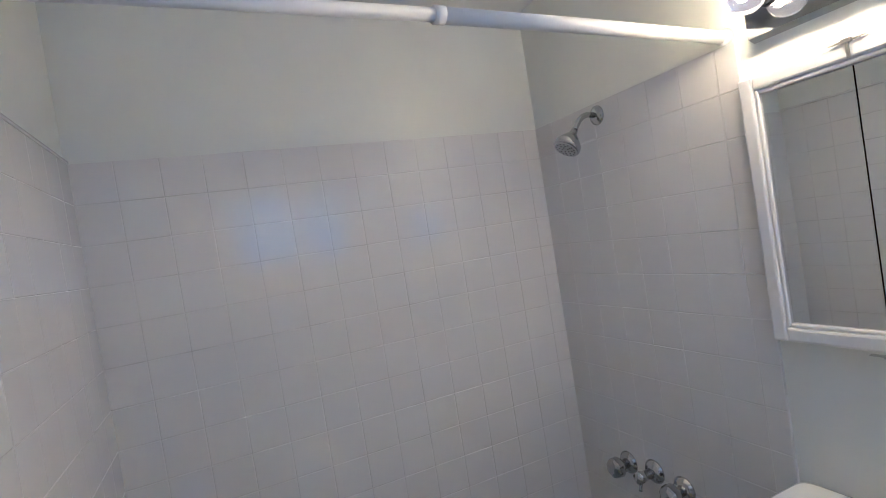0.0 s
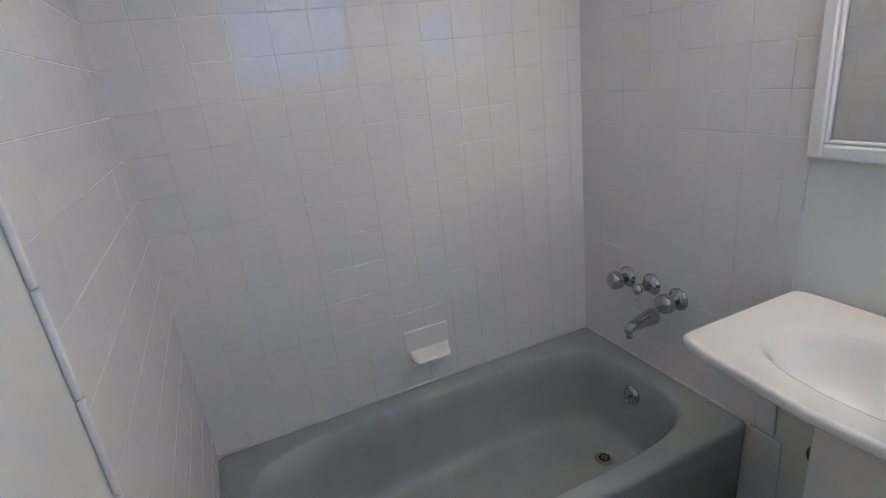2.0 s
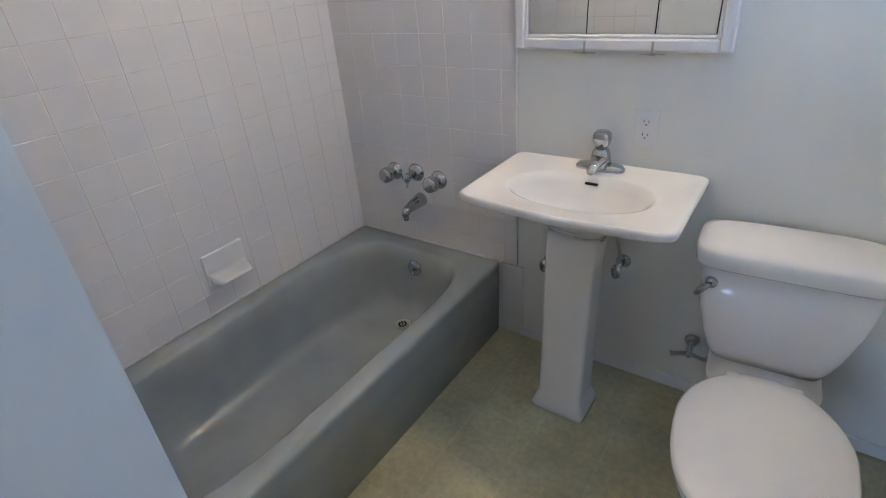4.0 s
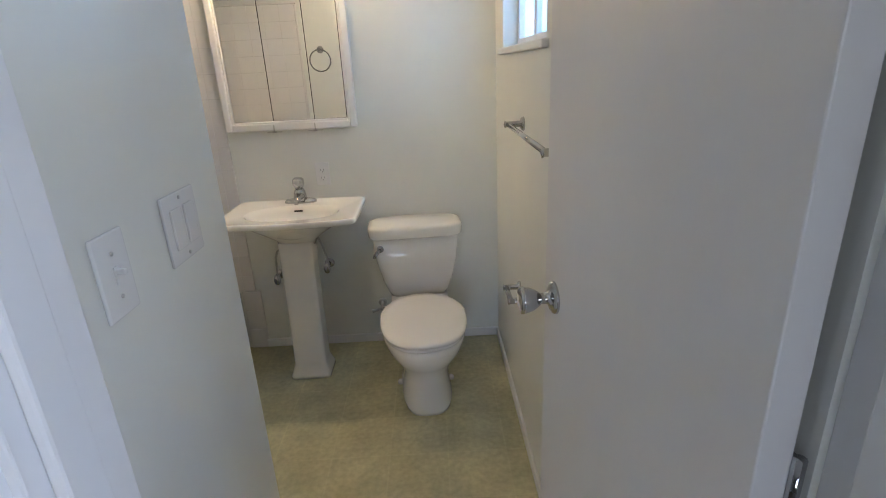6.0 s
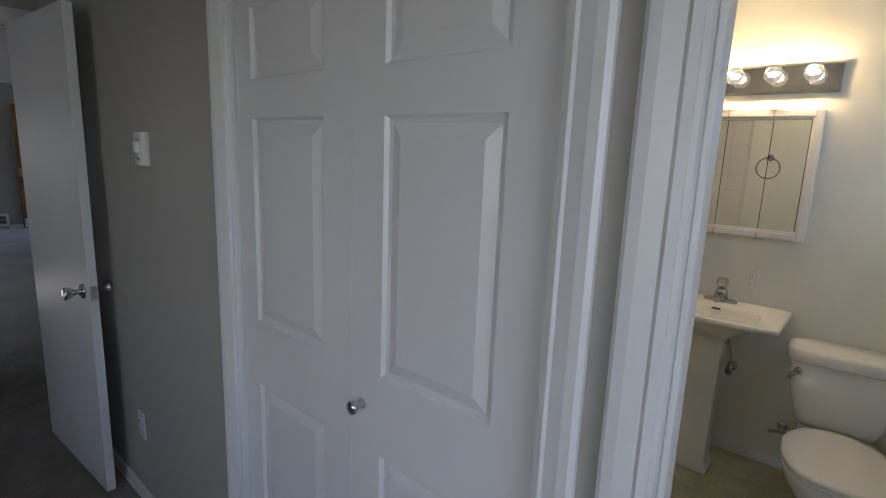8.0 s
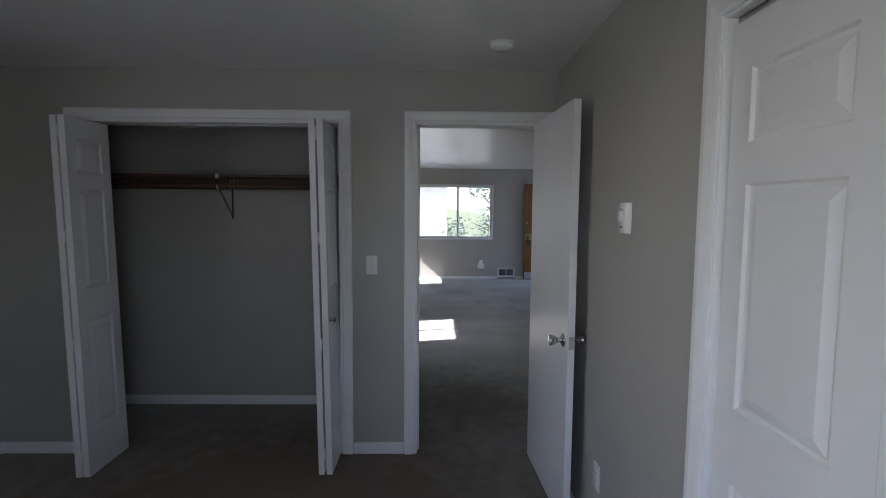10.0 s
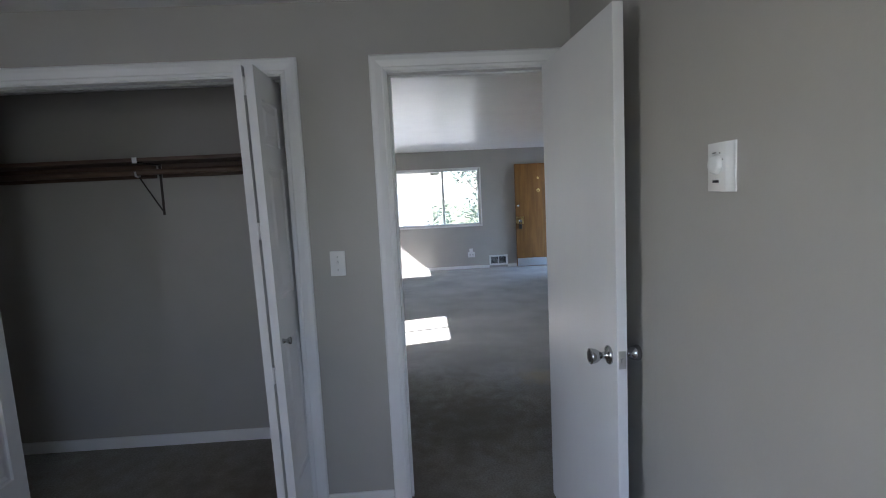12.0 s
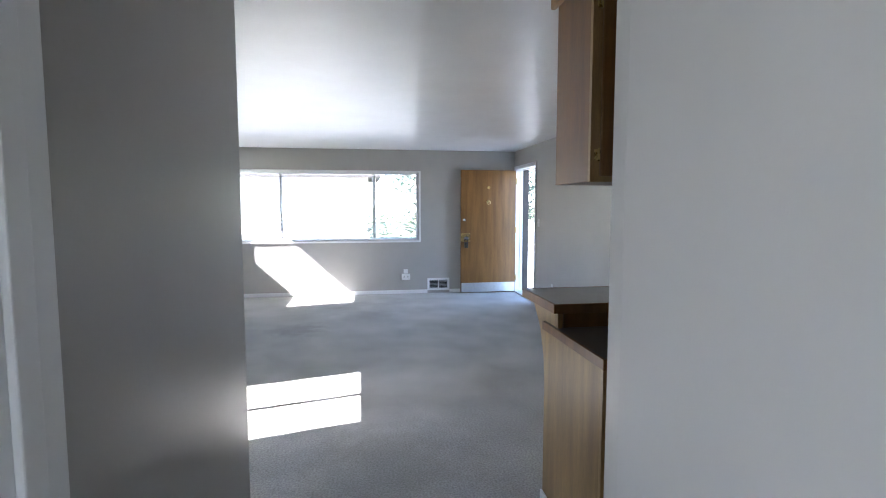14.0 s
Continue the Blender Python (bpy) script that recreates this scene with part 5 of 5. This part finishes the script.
def tree(name, x, y, h, spread, count, seed, label, low=0.35):
    rnd = random.Random(seed)
    top = thing(name, (x, y, -0.16), label, "tree")
    tr = tube([(0, 0, 0), (0.05, 0.03, h * 0.25), (-0.04, 0.06, h * 0.5), (0.06, 0, h * 0.85)], [0.16, 0.12, 0.09, 0.03], 10)
    tips = []
    for i in range(9):
        a, z0 = rnd.uniform(0, 6.28), h * rnd.uniform(0.25, 0.6)
        r = spread * rnd.uniform(0.5, 0.9)
        tip = (r * math.cos(a), r * math.sin(a), z0 + h * rnd.uniform(0.1, 0.35))
        tips.append(tip)
        tube([(0, 0, z0), (tip[0] * 0.5, tip[1] * 0.5, z0 * 0.6 + tip[2] * 0.4), tip], [0.05, 0.035, 0.012], 7, tr)
    part("trunk", tr, M_BARK, top)
    verts, faces = [], []
    clumps = [(rnd.gauss(0, spread * 0.5), rnd.gauss(0, spread * 0.5), h * rnd.uniform(low, 1.0)) for _ in range(40)] + tips
    for _ in range(count):
        c = rnd.choice(clumps)
        p = Vector((c[0] + rnd.gauss(0, 0.28), c[1] + rnd.gauss(0, 0.28), max(0.25, c[2] + rnd.gauss(0, 0.24))))
        u = Vector((rnd.gauss(0, 1), rnd.gauss(0, 1), rnd.gauss(0, 0.6))).normalized()
        v = u.orthogonal().normalized()
        s = rnd.uniform(0.04, 0.09)
        k = len(verts)
        verts += [tuple(p - u * s), tuple(p + v * s * 0.5), tuple(p + u * s), tuple(p - v * s * 0.5)]
        faces.append((k, k + 1, k + 2, k + 3))
    me = bpy.data.meshes.new("crown")
    me.from_pydata(verts, [], faces)
    me.materials.append(M_LEAF)
    crown = new("crown", me)
    crown.parent = top


tree("tree", -17.5, -0.2, 4.6, 1.8, 6000, 3, "dark leafy garden tree behind the walk", 0.12)
tree("tree", -20.5, 3.2, 5.5, 2.2, 6000, 5, "dark leafy garden tree behind the walk", 0.12)
tree("tree", -24.5, -9.6, 6.8, 2.6, 6000, 7, "tall leafy tree beyond the neighbouring house", 0.5)
tree("tree", -26.0, -13.5, 7.0, 2.8, 6000, 9, "tall leafy tree beyond the neighbouring house", 0.5)


def neighbour_house():
    top = thing("house", (-22, -7.5, -0.16), "pale stucco neighbouring house with a low roof", "house")
    part("wall", boxes((-4, -6.5, 0, 0, 5.0, 2.75)), M_STUCCO, top)
    bm = bmesh.new()
    loft([[(-4.5, -7, 2.75), (0.5, -7, 2.75), (0.5, -7, 2.88), (-2, -7, 3.6), (-4.5, -7, 2.88)], [(-4.5, 5.5, 2.75), (0.5, 5.5, 2.75), (0.5, 5.5, 2.88), (-2, 5.5, 3.6), (-4.5, 5.5, 2.88)]], bm=bm)
    for f in bm.faces:
        f.smooth = False
    part("roof", bm, M_ROOF, top)


neighbour_house()


def parked_car():
    top = thing("car", (-9.6, 9.3, -0.12), "pale green parked car on the sunlit street", "car")
    side = [(-2.1, 0.35), (-2.15, 0.6), (-2.0, 0.78), (-1.3, 0.88), (-0.7, 1.32), (0.7, 1.36), (1.35, 0.95), (2.05, 0.85), (2.15, 0.55), (2.1, 0.35)]
    rows = []
    for y, sx, sz in ((-0.86, 0.97, 0.96), (-0.8, 1.0, 1.0), (0.8, 1.0, 1.0), (0.86, 0.97, 0.96)):
        rows.append([(x * sx, y * (0.84 if z > 1.0 else 1.0), 0.35 + (z - 0.35) * sz) for x, z in side])
    part("body", loft(rows), M_CAR, top)
    part("side_window", boxes((-0.85, -0.735, 0.93, 0.75, -0.715, 1.24)), M_BLACK, top)
    for x in (-1.35, 1.35):
        for y in (-0.78, 0.78):
            wh = part("wheel", lathe([(0.0, -0.1), (0.2, -0.1), (0.31, -0.09), (0.32, 0.0), (0.31, 0.09), (0.2, 0.1), (0.0, 0.1)], 28, "y", (x, y, 0.32)), M_TYRE, top)
            part("rim", lathe([(0.0, -0.105), (0.19, -0.105), (0.2, -0.1), (0.0, -0.1)], 20, "y", (x, y, 0.32)), M_ALU, wh)


parked_car()


# ---- wall tiles ----
P = 0.1125
G = 0.0014      # level joints
GV = 0.0008     # upright joints


def tile_mesh(w, h):
    bm = bmesh.new()
    a = 0.0013
    rows = [[(0, 0, 0), (w, 0, 0), (w, 0, h), (0, 0, h)], [(0, -0.006, 0), (w, -0.006, 0), (w, -0.006, h), (0, -0.006, h)], [(a * 0.4, -0.0078, a * 0.4), (w - a * 0.4, -0.0078, a * 0.4), (w - a * 0.4, -0.0078, h - a * 0.4), (a * 0.4, -0.0078, h - a * 0.4)],
            [(a, -0.0085, a), (w - a, -0.0085, a), (w - a, -0.0085, h - a), (a, -0.0085, h - a)]]
    loft(rows, cap0=False, bm=bm)
    for f in bm.faces:
        f.smooth = False
    return mesh("tile", bm, M_TILE)


TILES = {}


def tiles(parent, turn, origin, length, top=1.896, base=0.346):
    """Square tiles on a wall face from a corner; local x runs along the wall, -y into the room."""
    rnd = random.Random(length)
    m0 = pose(*origin, 0, 0, turn)
    n = math.ceil(length / P)
    rows = math.ceil((top - base) / P)
    for i in range(n):
        for j in range(rows):
            u, z1 = i * P, top - j * P
            w = min(P, length - u) - GV
            z0 = max(base, z1 - P)
            if w < 0.02 or z1 - z0 - G < 0.02:
                continue
            key = (round(w, 4), round(z1 - z0 - G, 4))
            me = TILES.setdefault(key, None) or tile_mesh(*key)
            TILES[key] = me
            ob = new("tile", me)
            ob.parent = parent
            ob.matrix_basis = m0 @ pose(u + GV / 2, rnd.uniform(-0.0004, 0.0002), z0 + G / 2, rnd.uniform(-0.15, 0.15), 0, rnd.uniform(-0.15, 0.15))
    bm = bmesh.new()
    box(bm, 0, -0.0074, base, length, 0.0, top)
    g = part("grout", bm, M_GROUT, parent)
    g.matrix_basis = m0


tiles(W_WEST, 90, (0.0, -1.53, 0), 1.53)
tiles(W_NORTH, 0, (0.0, 0.0, 0), 0.845)
tiles(W_PART, 180, (0.90, -1.53, 0), 0.90)
tiles(W_NORTH, 0, (0.772, 0.0, 0), 0.098, 0.341, 0.0)
edge_bm = bmesh.new()
box(edge_bm, 0.0, -1.532, 1.896, 0.914, -1.519, 1.906, bevel=0.003)
structure("trim_tile_edge", edge_bm, M_TILE, "white bullnose edge of the tub tile", "trim")
bullnose_bm = bmesh.new()
box(bullnose_bm, 0.90, -1.53, 0.0, 0.916, -1.5195, 0.151, bevel=0.0045, seg=3)
bullnose = mesh("tile", bullnose_bm, M_TILE)
for i in range(12):
    ob = new("tile", bullnose)
    ob.parent = W_PART
    ob.location = (0, 0, 0.06 + 0.153 * i)
